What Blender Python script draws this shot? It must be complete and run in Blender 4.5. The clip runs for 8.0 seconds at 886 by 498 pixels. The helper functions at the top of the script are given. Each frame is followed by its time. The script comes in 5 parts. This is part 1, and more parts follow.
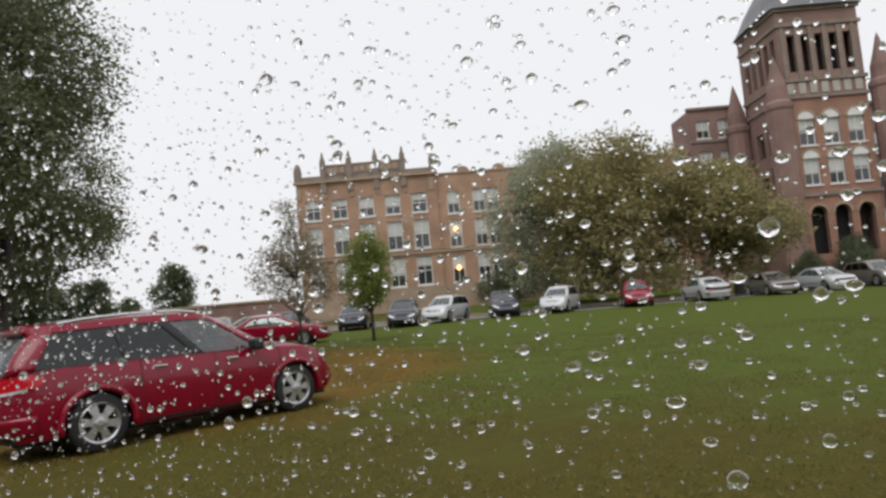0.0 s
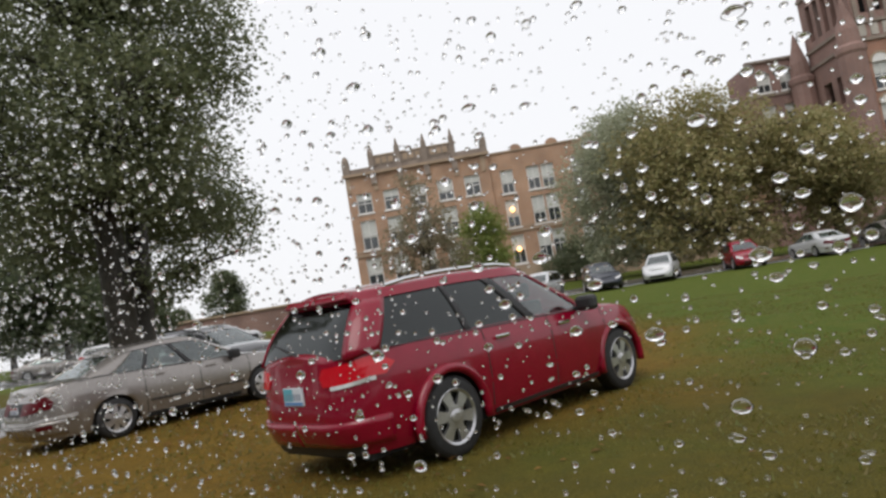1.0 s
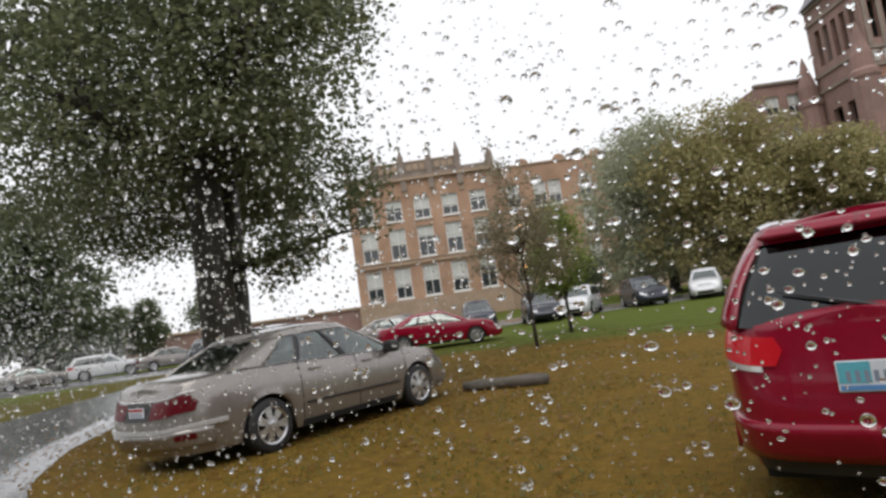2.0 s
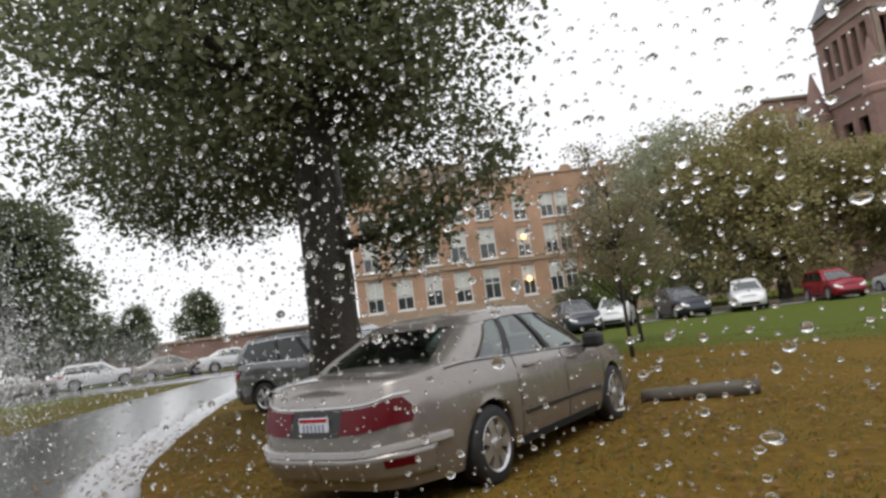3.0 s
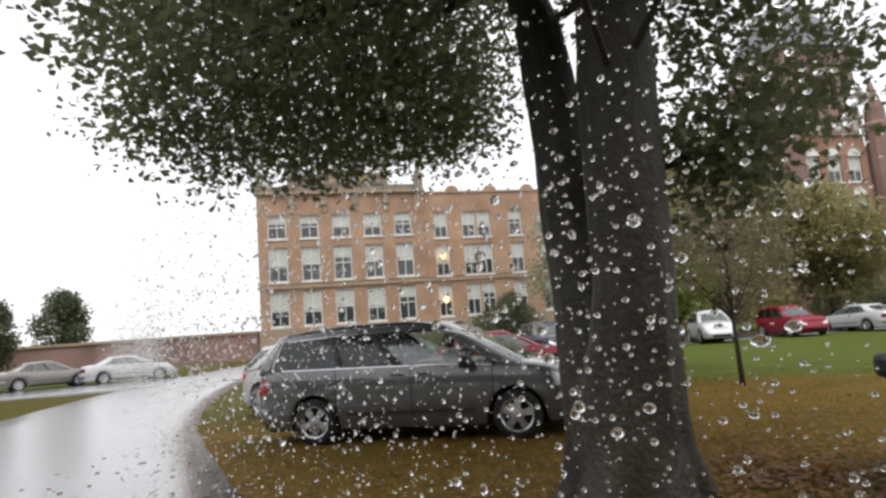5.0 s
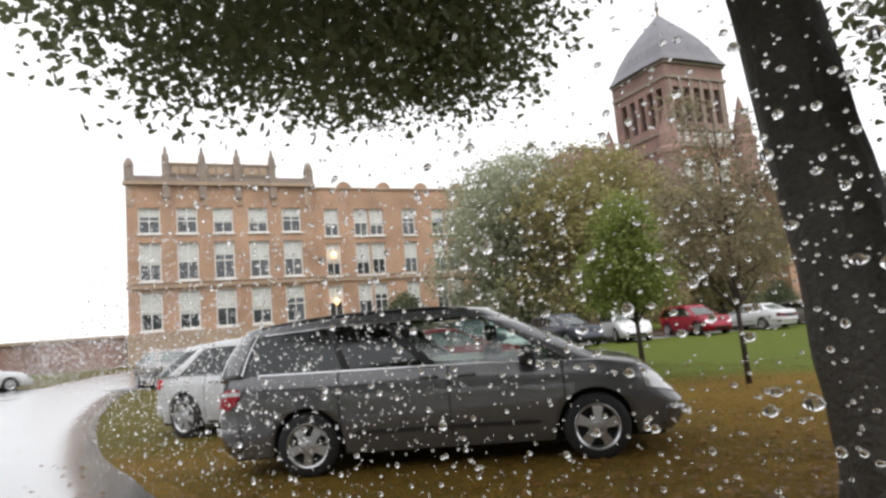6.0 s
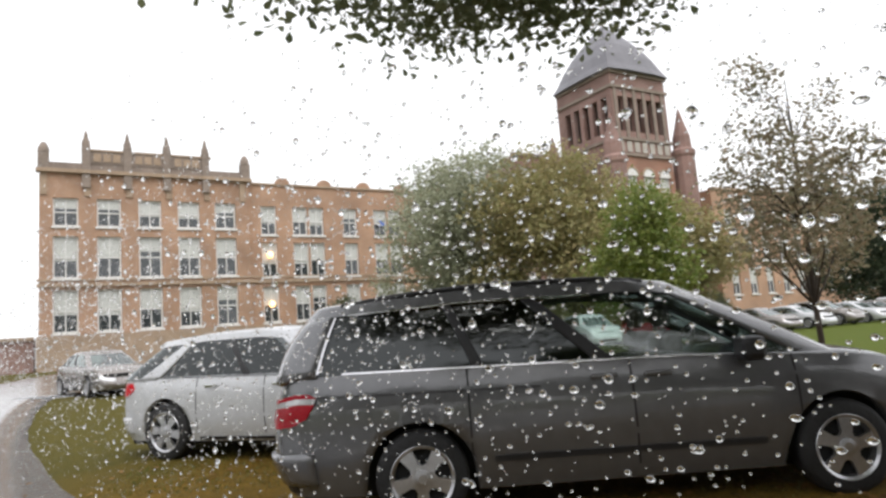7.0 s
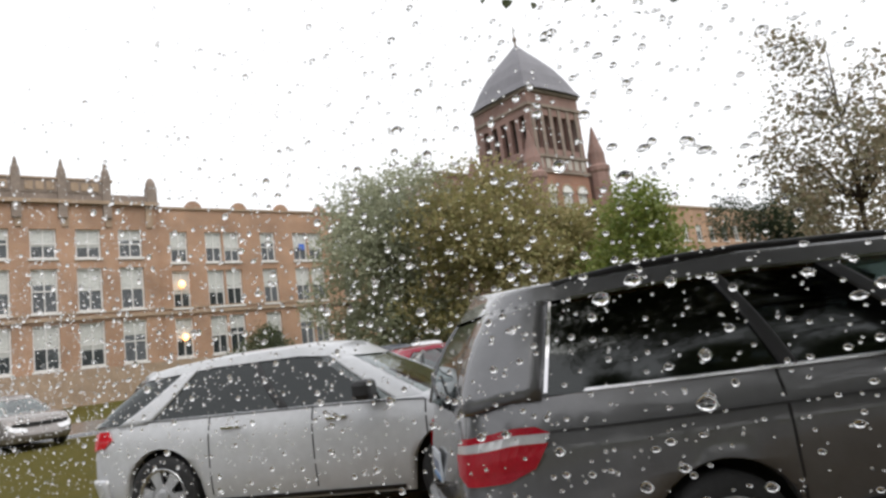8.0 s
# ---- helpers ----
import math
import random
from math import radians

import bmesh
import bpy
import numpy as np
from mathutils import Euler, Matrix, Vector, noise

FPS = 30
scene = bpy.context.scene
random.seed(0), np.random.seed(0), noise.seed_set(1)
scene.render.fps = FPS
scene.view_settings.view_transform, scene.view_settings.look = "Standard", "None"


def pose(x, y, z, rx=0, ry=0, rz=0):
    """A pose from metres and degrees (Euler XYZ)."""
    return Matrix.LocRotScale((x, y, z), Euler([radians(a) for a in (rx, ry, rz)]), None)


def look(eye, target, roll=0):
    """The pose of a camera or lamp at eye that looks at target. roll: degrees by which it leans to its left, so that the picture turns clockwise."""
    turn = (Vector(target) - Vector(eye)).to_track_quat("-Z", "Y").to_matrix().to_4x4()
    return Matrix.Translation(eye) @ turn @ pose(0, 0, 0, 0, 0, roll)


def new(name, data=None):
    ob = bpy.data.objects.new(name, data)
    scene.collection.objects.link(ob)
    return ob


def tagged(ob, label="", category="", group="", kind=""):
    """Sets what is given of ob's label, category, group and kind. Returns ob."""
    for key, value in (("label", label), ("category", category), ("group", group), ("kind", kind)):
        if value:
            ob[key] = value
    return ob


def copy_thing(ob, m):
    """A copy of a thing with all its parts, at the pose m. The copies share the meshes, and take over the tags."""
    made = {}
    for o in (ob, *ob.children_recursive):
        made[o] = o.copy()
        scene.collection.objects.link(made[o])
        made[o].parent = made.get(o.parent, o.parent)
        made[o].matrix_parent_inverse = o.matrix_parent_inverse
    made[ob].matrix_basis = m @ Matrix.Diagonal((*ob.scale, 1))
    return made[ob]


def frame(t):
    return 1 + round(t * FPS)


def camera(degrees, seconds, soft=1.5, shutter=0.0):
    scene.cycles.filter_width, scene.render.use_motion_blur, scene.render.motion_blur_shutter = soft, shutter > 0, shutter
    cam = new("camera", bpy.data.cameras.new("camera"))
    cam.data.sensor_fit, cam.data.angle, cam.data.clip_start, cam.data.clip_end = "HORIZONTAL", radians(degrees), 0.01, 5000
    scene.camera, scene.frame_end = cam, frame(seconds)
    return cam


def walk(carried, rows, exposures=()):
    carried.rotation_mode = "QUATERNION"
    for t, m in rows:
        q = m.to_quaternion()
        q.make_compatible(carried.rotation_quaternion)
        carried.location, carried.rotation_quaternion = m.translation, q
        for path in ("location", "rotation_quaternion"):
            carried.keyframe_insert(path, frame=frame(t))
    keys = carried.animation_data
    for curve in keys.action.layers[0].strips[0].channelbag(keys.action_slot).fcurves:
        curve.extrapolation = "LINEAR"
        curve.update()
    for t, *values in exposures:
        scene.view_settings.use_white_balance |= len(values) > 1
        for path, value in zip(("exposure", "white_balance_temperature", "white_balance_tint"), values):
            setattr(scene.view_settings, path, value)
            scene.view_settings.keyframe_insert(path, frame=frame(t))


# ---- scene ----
# ---- camera and walk ----
cam = camera(67.0, 8.0, soft=2.7)


def view(x, y, z, azimuth, tilt, roll):
    """A camera pose from its place, compass bearing (from +y towards +x), upward tilt and roll."""
    a, b = radians(azimuth), radians(tilt)
    way = Vector((math.sin(a) * math.cos(b), math.cos(a) * math.cos(b), math.sin(b)))
    eye = Vector((x, y, z))
    return look(eye, eye + way, roll)


WALK = [
    (0.0, view(0.00, 0.00, 1.40, 59.26, 4.70, -4.94)),
    (0.5, view(-0.05, 2.36, 1.38, 54.99, 2.39, -5.04)),
    (1.0, view(-0.06, 4.67, 1.36, 57.06, 4.19, -9.44)),
    (1.5, view(-0.02, 7.00, 1.32, 59.42, 5.37, -9.60)),
    (1.7, view(0.03, 7.93, 1.31, 59.24, 5.58, -8.72)),
    (2.8, view(0.74, 12.07, 1.31, 61.41, 6.55, -7.38)),
    (3.0, view(0.87, 12.76, 1.32, 61.79, 6.80, -7.43)),
    (3.5, view(1.19, 14.36, 1.38, 63.09, 7.29, -6.91)),
    (4.0, view(1.62, 15.75, 1.42, 64.55, 7.69, -4.47)),
    (4.2, view(1.80, 16.29, 1.42, 66.13, 7.60, -4.61)),
    (4.5, view(2.16, 17.09, 1.40, 68.28, 7.75, -3.67)),
    (4.7, view(2.42, 17.63, 1.40, 69.68, 7.78, -3.68)),
    (5.8, view(4.42, 20.50, 1.41, 81.59, 7.38, -5.42)),
    (6.0, view(4.79, 20.98, 1.40, 83.39, 7.28, -4.86)),
    (6.5, view(5.83, 22.10, 1.35, 86.38, 7.96, -3.61)),
    (7.0, view(6.90, 23.12, 1.34, 89.95, 7.47, -4.30)),
    (7.5, view(7.89, 24.01, 1.35, 95.83, 8.06, -8.03)),
    (7.8, view(8.48, 24.54, 1.36, 97.83, 8.48, -8.31)),
    (8.0, view(8.87, 24.91, 1.37, 98.18, 8.75, -7.48)),
]
walk(cam, WALK, [(0.0, 0.05), (0.5, 0.02), (1.0, 0.15), (1.5, 0.22), (3.0, 0.28), (4.0, 0.3), (4.7, 0.42), (5.8, 0.68), (6.5, 0.75), (7.0, 0.68), (7.5, 0.52), (8.0, 0.48)])

# ---- world and light: a bright rainy overcast ----
SUN_AZ, SUN_EL = 250.0, 55.0
world = bpy.data.worlds.new("overcast_sky")
scene.world = world
world.use_nodes = True
wt = world.node_tree
wt.nodes.clear()
w_out = wt.nodes.new("ShaderNodeOutputWorld")
w_bg = wt.nodes.new("ShaderNodeBackground")
w_sky = wt.nodes.new("ShaderNodeTexSky")
w_sky.sky_type, w_sky.sun_disc = "NISHITA", False
w_sky.sun_elevation, w_sky.sun_rotation = radians(SUN_EL), radians(SUN_AZ)
w_sky.air_density, w_sky.dust_density = 1.0, 6.0
w_mix = wt.nodes.new("ShaderNodeMixRGB")
w_mix.inputs["Fac"].default_value = 0.93
w_mix.inputs["Color2"].default_value = (9.0, 9.05, 9.3, 1)
w_bg.inputs["Strength"].default_value = 0.1
wt.links.new(w_sky.outputs[0], w_mix.inputs["Color1"])
wt.links.new(w_mix.outputs[0], w_bg.inputs["Color"])
wt.links.new(w_bg.outputs[0], w_out.inputs["Surface"])
sun_data = bpy.data.lights.new("sun", "SUN")
sun_data.energy, sun_data.angle, sun_data.color = 1.1, radians(40), (1.0, 0.97, 0.93)
sun = new("sun", sun_data)
_a, _e = radians(SUN_AZ), radians(SUN_EL)
sun.matrix_world = look((0, 0, 60), (-math.sin(_a) * math.cos(_e), -math.cos(_a) * math.cos(_e), 60 - math.sin(_e)))


# ---- materials ----
def mat(name, color, rough=0.6, metal=0.0, noise_scale=0.0, noise_amt=0.25, bump=0.0, bump_scale=40.0, coat=0.0, color2=None, spec=None, coat_rough=0.06):
    """A Principled material with two scales of colour variation and fine relief."""
    m = bpy.data.materials.new(name)
    m.use_nodes = True
    nt = m.node_tree
    b = nt.nodes["Principled BSDF"]
    b.inputs["Base Color"].default_value = (*color, 1)
    b.inputs["Roughness"].default_value = rough
    b.inputs["Metallic"].default_value = metal
    b.inputs["Coat Weight"].default_value = coat
    b.inputs["Coat Roughness"].default_value = coat_rough
    if spec is not None:
        b.inputs["Specular IOR Level"].default_value = spec
    tc = nt.nodes.new("ShaderNodeTexCoord")
    if noise_scale:
        n1 = nt.nodes.new("ShaderNodeTexNoise")
        n1.inputs["Scale"].default_value, n1.inputs["Detail"].default_value = noise_scale, 6
        n2 = nt.nodes.new("ShaderNodeTexNoise")
        n2.inputs["Scale"].default_value, n2.inputs["Detail"].default_value = noise_scale * 9, 4
        nt.links.new(tc.outputs["Object"], n1.inputs["Vector"])
        nt.links.new(tc.outputs["Object"], n2.inputs["Vector"])
        add = nt.nodes.new("ShaderNodeMath")
        add.operation = "ADD"
        nt.links.new(n1.outputs["Fac"], add.inputs[0])
        nt.links.new(n2.outputs["Fac"], add.inputs[1])
        ramp = nt.nodes.new("ShaderNodeMapRange")
        ramp.inputs["From Min"].default_value, ramp.inputs["From Max"].default_value = 0.7, 1.3
        nt.links.new(add.outputs[0], ramp.inputs["Value"])
        mix = nt.nodes.new("ShaderNodeMixRGB")
        c2 = color2 or tuple(c * (1 - noise_amt) for c in color)
        mix.inputs["Color1"].default_value = (*color, 1)
        mix.inputs["Color2"].default_value = (*c2, 1)
        nt.links.new(ramp.outputs[0], mix.inputs["Fac"])
        nt.links.new(mix.outputs[0], b.inputs["Base Color"])
    if bump:
        n3 = nt.nodes.new("ShaderNodeTexNoise")
        n3.inputs["Scale"].default_value, n3.inputs["Detail"].default_value = bump_scale, 5
        nt.links.new(tc.outputs["Object"], n3.inputs["Vector"])
        bp = nt.nodes.new("ShaderNodeBump")
        bp.inputs["Strength"].default_value, bp.inputs["Distance"].default_value = bump, 0.02
        nt.links.new(n3.outputs["Fac"], bp.inputs["Height"])
        nt.links.new(bp.outputs[0], b.inputs["Normal"])
    return m


def thin_glass(name, tint, gloss=0.08):
    """A thin pane: tinted see-through with a mirror-like sheen."""
    m = bpy.data.materials.new(name)
    m.use_nodes = True
    nt = m.node_tree
    nt.nodes.clear()
    out = nt.nodes.new("ShaderNodeOutputMaterial")
    tr = nt.nodes.new("ShaderNodeBsdfTransparent")
    tr.inputs["Color"].default_value = (*tint, 1)
    gl = nt.nodes.new("ShaderNodeBsdfGlossy")
    gl.inputs["Roughness"].default_value = 0.06
    gl.inputs["Color"].default_value = (0.9, 0.95, 0.95, 1)
    fr = nt.nodes.new("ShaderNodeFresnel")
    fr.inputs["IOR"].default_value = 1.5
    ad = nt.nodes.new("ShaderNodeMath")
    ad.operation = "ADD"
    ad.inputs[1].default_value = gloss
    mx = nt.nodes.new("ShaderNodeMixShader")
    nt.links.new(fr.outputs[0], ad.inputs[0])
    nt.links.new(ad.outputs[0], mx.inputs["Fac"])
    nt.links.new(tr.outputs[0], mx.inputs[1])
    nt.links.new(gl.outputs[0], mx.inputs[2])
    nt.links.new(mx.outputs[0], out.inputs["Surface"])
    return m


def brick_mat(name, c1, c2, mortar):
    m = mat(name, c1, 0.85)
    nt = m.node_tree
    b = nt.nodes["Principled BSDF"]
    tc = nt.nodes["Texture Coordinate"]
    br = nt.nodes.new("ShaderNodeTexBrick")
    br.inputs["Color1"].default_value, br.inputs["Color2"].default_value = (*c1, 1), (*c2, 1)
    br.inputs["Mortar"].default_value = (*mortar, 1)
    br.inputs["Scale"].default_value = 1.0
    br.inputs["Brick Width"].default_value, br.inputs["Row Height"].default_value = 0.135, 0.075
    br.inputs["Mortar Size"].default_value = 0.006
    mp = nt.nodes.new("ShaderNodeMapping")
    mp.inputs["Rotation"].default_value = (radians(90), 0, 0)
    nt.links.new(tc.outputs["Object"], mp.inputs["Vector"])
    nt.links.new(mp.outputs[0], br.inputs["Vector"])
    n1 = nt.nodes.new("ShaderNodeTexNoise")
    n1.inputs["Scale"].default_value, n1.inputs["Detail"].default_value = 0.35, 8
    nt.links.new(tc.outputs["Object"], n1.inputs["Vector"])
    mr = nt.nodes.new("ShaderNodeMapRange")
    mr.inputs["From Min"].default_value, mr.inputs["From Max"].default_value = 0.35, 0.7
    mr.inputs["To Min"].default_value, mr.inputs["To Max"].default_value = 1.1, 0.72
    nt.links.new(n1.outputs["Fac"], mr.inputs["Value"])
    mul = nt.nodes.new("ShaderNodeMixRGB")
    mul.blend_type = "MULTIPLY"
    mul.inputs["Fac"].default_value = 1.0
    nt.links.new(br.outputs["Color"], mul.inputs["Color1"])
    nt.links.new(mr.outputs[0], mul.inputs["Color2"])
    nt.links.new(mul.outputs[0], b.inputs["Base Color"])
    return m


def leaf_mat(name, c1, c2):
    """Leaves: colour varies from leaf clump to leaf clump; a little light passes through."""
    m = mat(name, c1, 0.5)
    nt = m.node_tree
    b = nt.nodes["Principled BSDF"]
    geo = nt.nodes.new("ShaderNodeNewGeometry")
    mix = nt.nodes.new("ShaderNodeMixRGB")
    mix.inputs["Color1"].default_value, mix.inputs["Color2"].default_value = (*c1, 1), (*c2, 1)
    nt.links.new(geo.outputs["Random Per Island"], mix.inputs["Fac"])
    nt.links.new(mix.outputs[0], b.inputs["Base Color"])
    tl = nt.nodes.new("ShaderNodeBsdfTranslucent")
    nt.links.new(mix.outputs[0], tl.inputs["Color"])
    ms = nt.nodes.new("ShaderNodeMixShader")
    ms.inputs["Fac"].default_value = 0.48
    out = nt.nodes["Material Output"]
    nt.links.new(b.outputs[0], ms.inputs[1])
    nt.links.new(tl.outputs[0], ms.inputs[2])
    nt.links.new(ms.outputs[0], out.inputs["Surface"])
    return m


def paint_mat(name, color, metal=0.0, rough=0.35, coat=0.6):
    m = mat(name, color, rough, metal, noise_scale=1.3, noise_amt=0.15, coat=coat, bump=0.06, bump_scale=60, spec=0.3)
    return m


M_BRICK = brick_mat("orange_brick", (0.44, 0.26, 0.155), (0.36, 0.195, 0.12), (0.42, 0.35, 0.29))
M_BRICK_DARK = brick_mat("brown_brick", (0.28, 0.16, 0.13), (0.22, 0.125, 0.105), (0.3, 0.24, 0.22))
M_STONE = mat("buff_stone", (0.42, 0.31, 0.22), 0.85, noise_scale=0.8, noise_amt=0.35, bump=0.3)
M_BRICK_RED = brick_mat("red_brick", (0.36, 0.175, 0.11), (0.29, 0.135, 0.09), (0.33, 0.26, 0.22))
M_STONE_PALE = mat("pale_limestone", (0.5, 0.46, 0.41), 0.8, noise_scale=1.2, noise_amt=0.35, bump=0.3)
M_STONE_GREY = mat("weathered_stone", (0.3, 0.24, 0.2), 0.85, noise_scale=0.9, noise_amt=0.4, bump=0.3)
M_SLATE = mat("wet_slate", (0.17, 0.165, 0.185), 0.45, noise_scale=0.6, noise_amt=0.3, bump=0.3, bump_scale=12)
M_WHITE = mat("white_paint", (0.75, 0.74, 0.72), 0.5, noise_scale=2.0, noise_amt=0.12)
M_BLIND = mat("pale_blind", (0.6, 0.61, 0.58), 0.35, noise_scale=0.5, noise_amt=0.3)
M_WINDOW = mat("window_glass", (0.06, 0.07, 0.075), 0.08, noise_scale=0.4, noise_amt=0.5, spec=0.8)
M_BARK = mat("wet_oak_bark", (0.056, 0.047, 0.034), 0.6, noise_scale=3.0, noise_amt=0.65, bump=1.0, bump_scale=22)
M_BARK_THIN = mat("young_bark", (0.07, 0.055, 0.045), 0.8, noise_scale=6.0, noise_amt=0.4, bump=0.5)
# Oak, turning and pale leaf colours are lifted to paint in rain haze.
M_LEAF_OAK = leaf_mat("oak_leaf", (0.125, 0.152, 0.075), (0.215, 0.23, 0.12))
M_LEAF_GREEN = leaf_mat("green_leaf", (0.16, 0.23, 0.05), (0.27, 0.29, 0.08))
M_LEAF_AUTUMN = leaf_mat("turning_leaf", (0.27, 0.27, 0.11), (0.38, 0.31, 0.15))
M_LEAF_PALE = leaf_mat("hazy_pale_leaf", (0.3, 0.33, 0.22), (0.43, 0.43, 0.31))
M_LEAF_RUST = leaf_mat("rust_leaf", (0.24, 0.24, 0.15), (0.32, 0.25, 0.17))
M_LEAF_FAR = leaf_mat("far_leaf", (0.1, 0.13, 0.07), (0.16, 0.18, 0.1))
M_LEAF_DARK = leaf_mat("dark_leaf", (0.035, 0.055, 0.03), (0.07, 0.09, 0.045))
M_TYRE = mat("tyre_rubber", (0.018, 0.018, 0.019), 0.7, noise_scale=8, noise_amt=0.3, bump=0.3)
M_RIM = mat("alloy_rim", (0.62, 0.62, 0.64), 0.28, 0.85, noise_scale=5, noise_amt=0.2)
M_BLACK = mat("black_plastic", (0.02, 0.02, 0.022), 0.5, noise_scale=6, noise_amt=0.3, bump=0.1, bump_scale=200)
# Near-black for car undersides; also paints shade in cabins and the tower.
M_UNDER_SHADE = mat("underbody", (0.012, 0.012, 0.012), 0.9)
M_CHROME = mat("chrome", (0.7, 0.7, 0.72), 0.12, 1.0)
M_TRIM_BRIGHT = mat("bright_trim", (0.6, 0.6, 0.61), 0.28, 0.35, noise_scale=5, noise_amt=0.15)
M_SEAT = mat("grey_upholstery", (0.1, 0.1, 0.1), 0.9, noise_scale=5, noise_amt=0.3)
M_LAMP_RED = mat("red_lens", (0.1, 0.001, 0.006), 0.3, coat=0.0, spec=0.25, noise_scale=6, noise_amt=0.25)
M_LAMP_BRIGHT = mat("bright_red_lens", (0.42, 0.004, 0.018), 0.22, coat=0.2, spec=0.4, noise_scale=6, noise_amt=0.25)
M_LAMP_LIT = mat("lit_red_lens", (0.35, 0.004, 0.012), 0.15, coat=0.2, noise_scale=6, noise_amt=0.25)
M_LAMP_LIT.node_tree.nodes["Principled BSDF"].inputs["Emission Color"].default_value = (1.0, 0.02, 0.03, 1)
M_LAMP_LIT.node_tree.nodes["Principled BSDF"].inputs["Emission Strength"].default_value = 0.13
M_GLOW = mat("warm_lamp_globe", (0.9, 0.7, 0.5), 0.4)
M_GLOW.node_tree.nodes["Principled BSDF"].inputs["Emission Color"].default_value = (1.0, 0.5, 0.18, 1)
M_GLOW.node_tree.nodes["Principled BSDF"].inputs["Emission Strength"].default_value = 2.5
M_SIGN_BLUE = mat("blue_sign", (0.05, 0.15, 0.6), 0.4, noise_scale=3, noise_amt=0.2)
M_LAMP_CLEAR = mat("clear_lens", (0.75, 0.75, 0.76), 0.1, 0.3, coat=1.0, noise_scale=6, noise_amt=0.2)
M_PLATE = mat("plate_white", (0.7, 0.74, 0.8), 0.35, noise_scale=12, noise_amt=0.15)
M_PLATE_BLUE = mat("plate_blue", (0.1, 0.25, 0.5), 0.35)
M_PLATE_TEAL = mat("plate_teal", (0.12, 0.45, 0.55), 0.35, noise_scale=12, noise_amt=0.2)
M_PLATE_INK = mat("plate_ink", (0.22, 0.25, 0.33), 0.4)
M_GLASS_DARK = thin_glass("dark_tinted_glass", (0.014, 0.016, 0.018), 0.02)
M_GLASS_CLEAR = thin_glass("green_tinted_glass", (0.66, 0.76, 0.72), 0.1)
M_WOOD = mat("weathered_timber", (0.13, 0.115, 0.095), 0.8, noise_scale=4, noise_amt=0.4, bump=0.5)


# ---- mesh helpers ----
def smoothstep(t):
    t = max(0.0, min(1.0, t))
    return t * t * (3 - 2 * t)


def ground_z(x, y):
    """Height of the lawn: a faint dip where the drive begins, and a gentle rise to the building."""
    s = (x - 6) * 0.8586 + (y - 15) * 0.5127
    return -0.05 + 0.09 * smoothstep((y - 7) / 14) + 0.018 * (max(0.0, min(s, 75.0) - 12.0) ** 2 / (max(0.0, min(s, 75.0) - 12.0) + 6.0))


def part(name, bm, material, parent=None, label="", smooth=False):
    me = bpy.data.meshes.new(name)
    bm.normal_update()
    bm.to_mesh(me)
    bm.free()
    me.materials.append(material)
    if smooth:
        me.polygons.foreach_set("use_smooth", [True] * len(me.polygons))
    ob = new(name, me)
    ob.parent = parent
    if label:
        ob["label"] = label
    return ob


def share(name, me, parent, m, label=""):
    ob = new(name, me)
    ob.parent = parent
    ob.matrix_basis = m
    if label:
        ob["label"] = label
    return ob


def empty(name, m, label, category, group="", kind=""):
    ob = new(name)
    ob.empty_display_size = 0.3
    ob.matrix_world = m
    return tagged(ob, label, category, group, kind)


def bm_box(bm, x0, x1, y0, y1, z0, z1, bevel=0.0):
    v = [bm.verts.new((x, y, z)) for z in (z0, z1) for x, y in ((x0, y0), (x1, y0), (x1, y1), (x0, y1))]
    fs = [bm.faces.new([v[i] for i in q]) for q in ((3, 2, 1, 0), (4, 5, 6, 7), (0, 1, 5, 4), (1, 2, 6, 5), (2, 3, 7, 6), (3, 0, 4, 7))]
    if bevel:
        es = list({e for f in fs for e in f.edges})
        bmesh.ops.bevel(bm, geom=es, offset=bevel, segments=2, affect="EDGES", profile=0.5)
    return bm


def box(x0, x1, y0, y1, z0, z1, bevel=0.0):
    return bm_box(bmesh.new(), x0, x1, y0, y1, z0, z1, bevel)


def bm_tube(bm, pts, radii, n=10, cap=True, wob=0.0):
    """A tapered tube along points."""
    rings = []
    for i, p in enumerate(pts):
        p = Vector(p)
        d = (Vector(pts[min(i + 1, len(pts) - 1)]) - Vector(pts[max(i - 1, 0)])).normalized()
        side = d.orthogonal().normalized() if i == 0 else (side - d * side.dot(d)).normalized()
        up = d.cross(side)
        ring = []
        for k in range(n):
            a = 2 * math.pi * k / n
            r = radii[i] * (1 + wob * noise.noise(Vector((p.x * 1.3 + 3 * math.cos(a), p.y * 1.3 + 3 * math.sin(a), p.z * 0.8))))
            ring.append(bm.verts.new(p + (side * math.cos(a) + up * math.sin(a)) * r))
        rings.append(ring)
    for a, b in zip(rings, rings[1:]):
        for k in range(n):
            bm.faces.new((a[k], a[(k + 1) % n], b[(k + 1) % n], b[k]))
    if cap:
        bm.faces.new(rings[0][::-1])
        bm.faces.new(rings[-1])
    return bm


def bm_lathe(bm, prof, n=32, axis="y"):
    """Turns a profile of (radius, offset along the axis) round the axis."""
    rings = []
    for r, o in prof:
        ring = []
        for k in range(n):
            a = 2 * math.pi * k / n
            c, s = r * math.cos(a), r * math.sin(a)
            ring.append(bm.verts.new((c, o, s) if axis == "y" else (c, s, o)))
        rings.append(ring)
    for a, b in zip(rings, rings[1:]):
        for k in range(n):
            bm.faces.new((a[k], a[(k + 1) % n], b[(k + 1) % n], b[k]))
    return rings


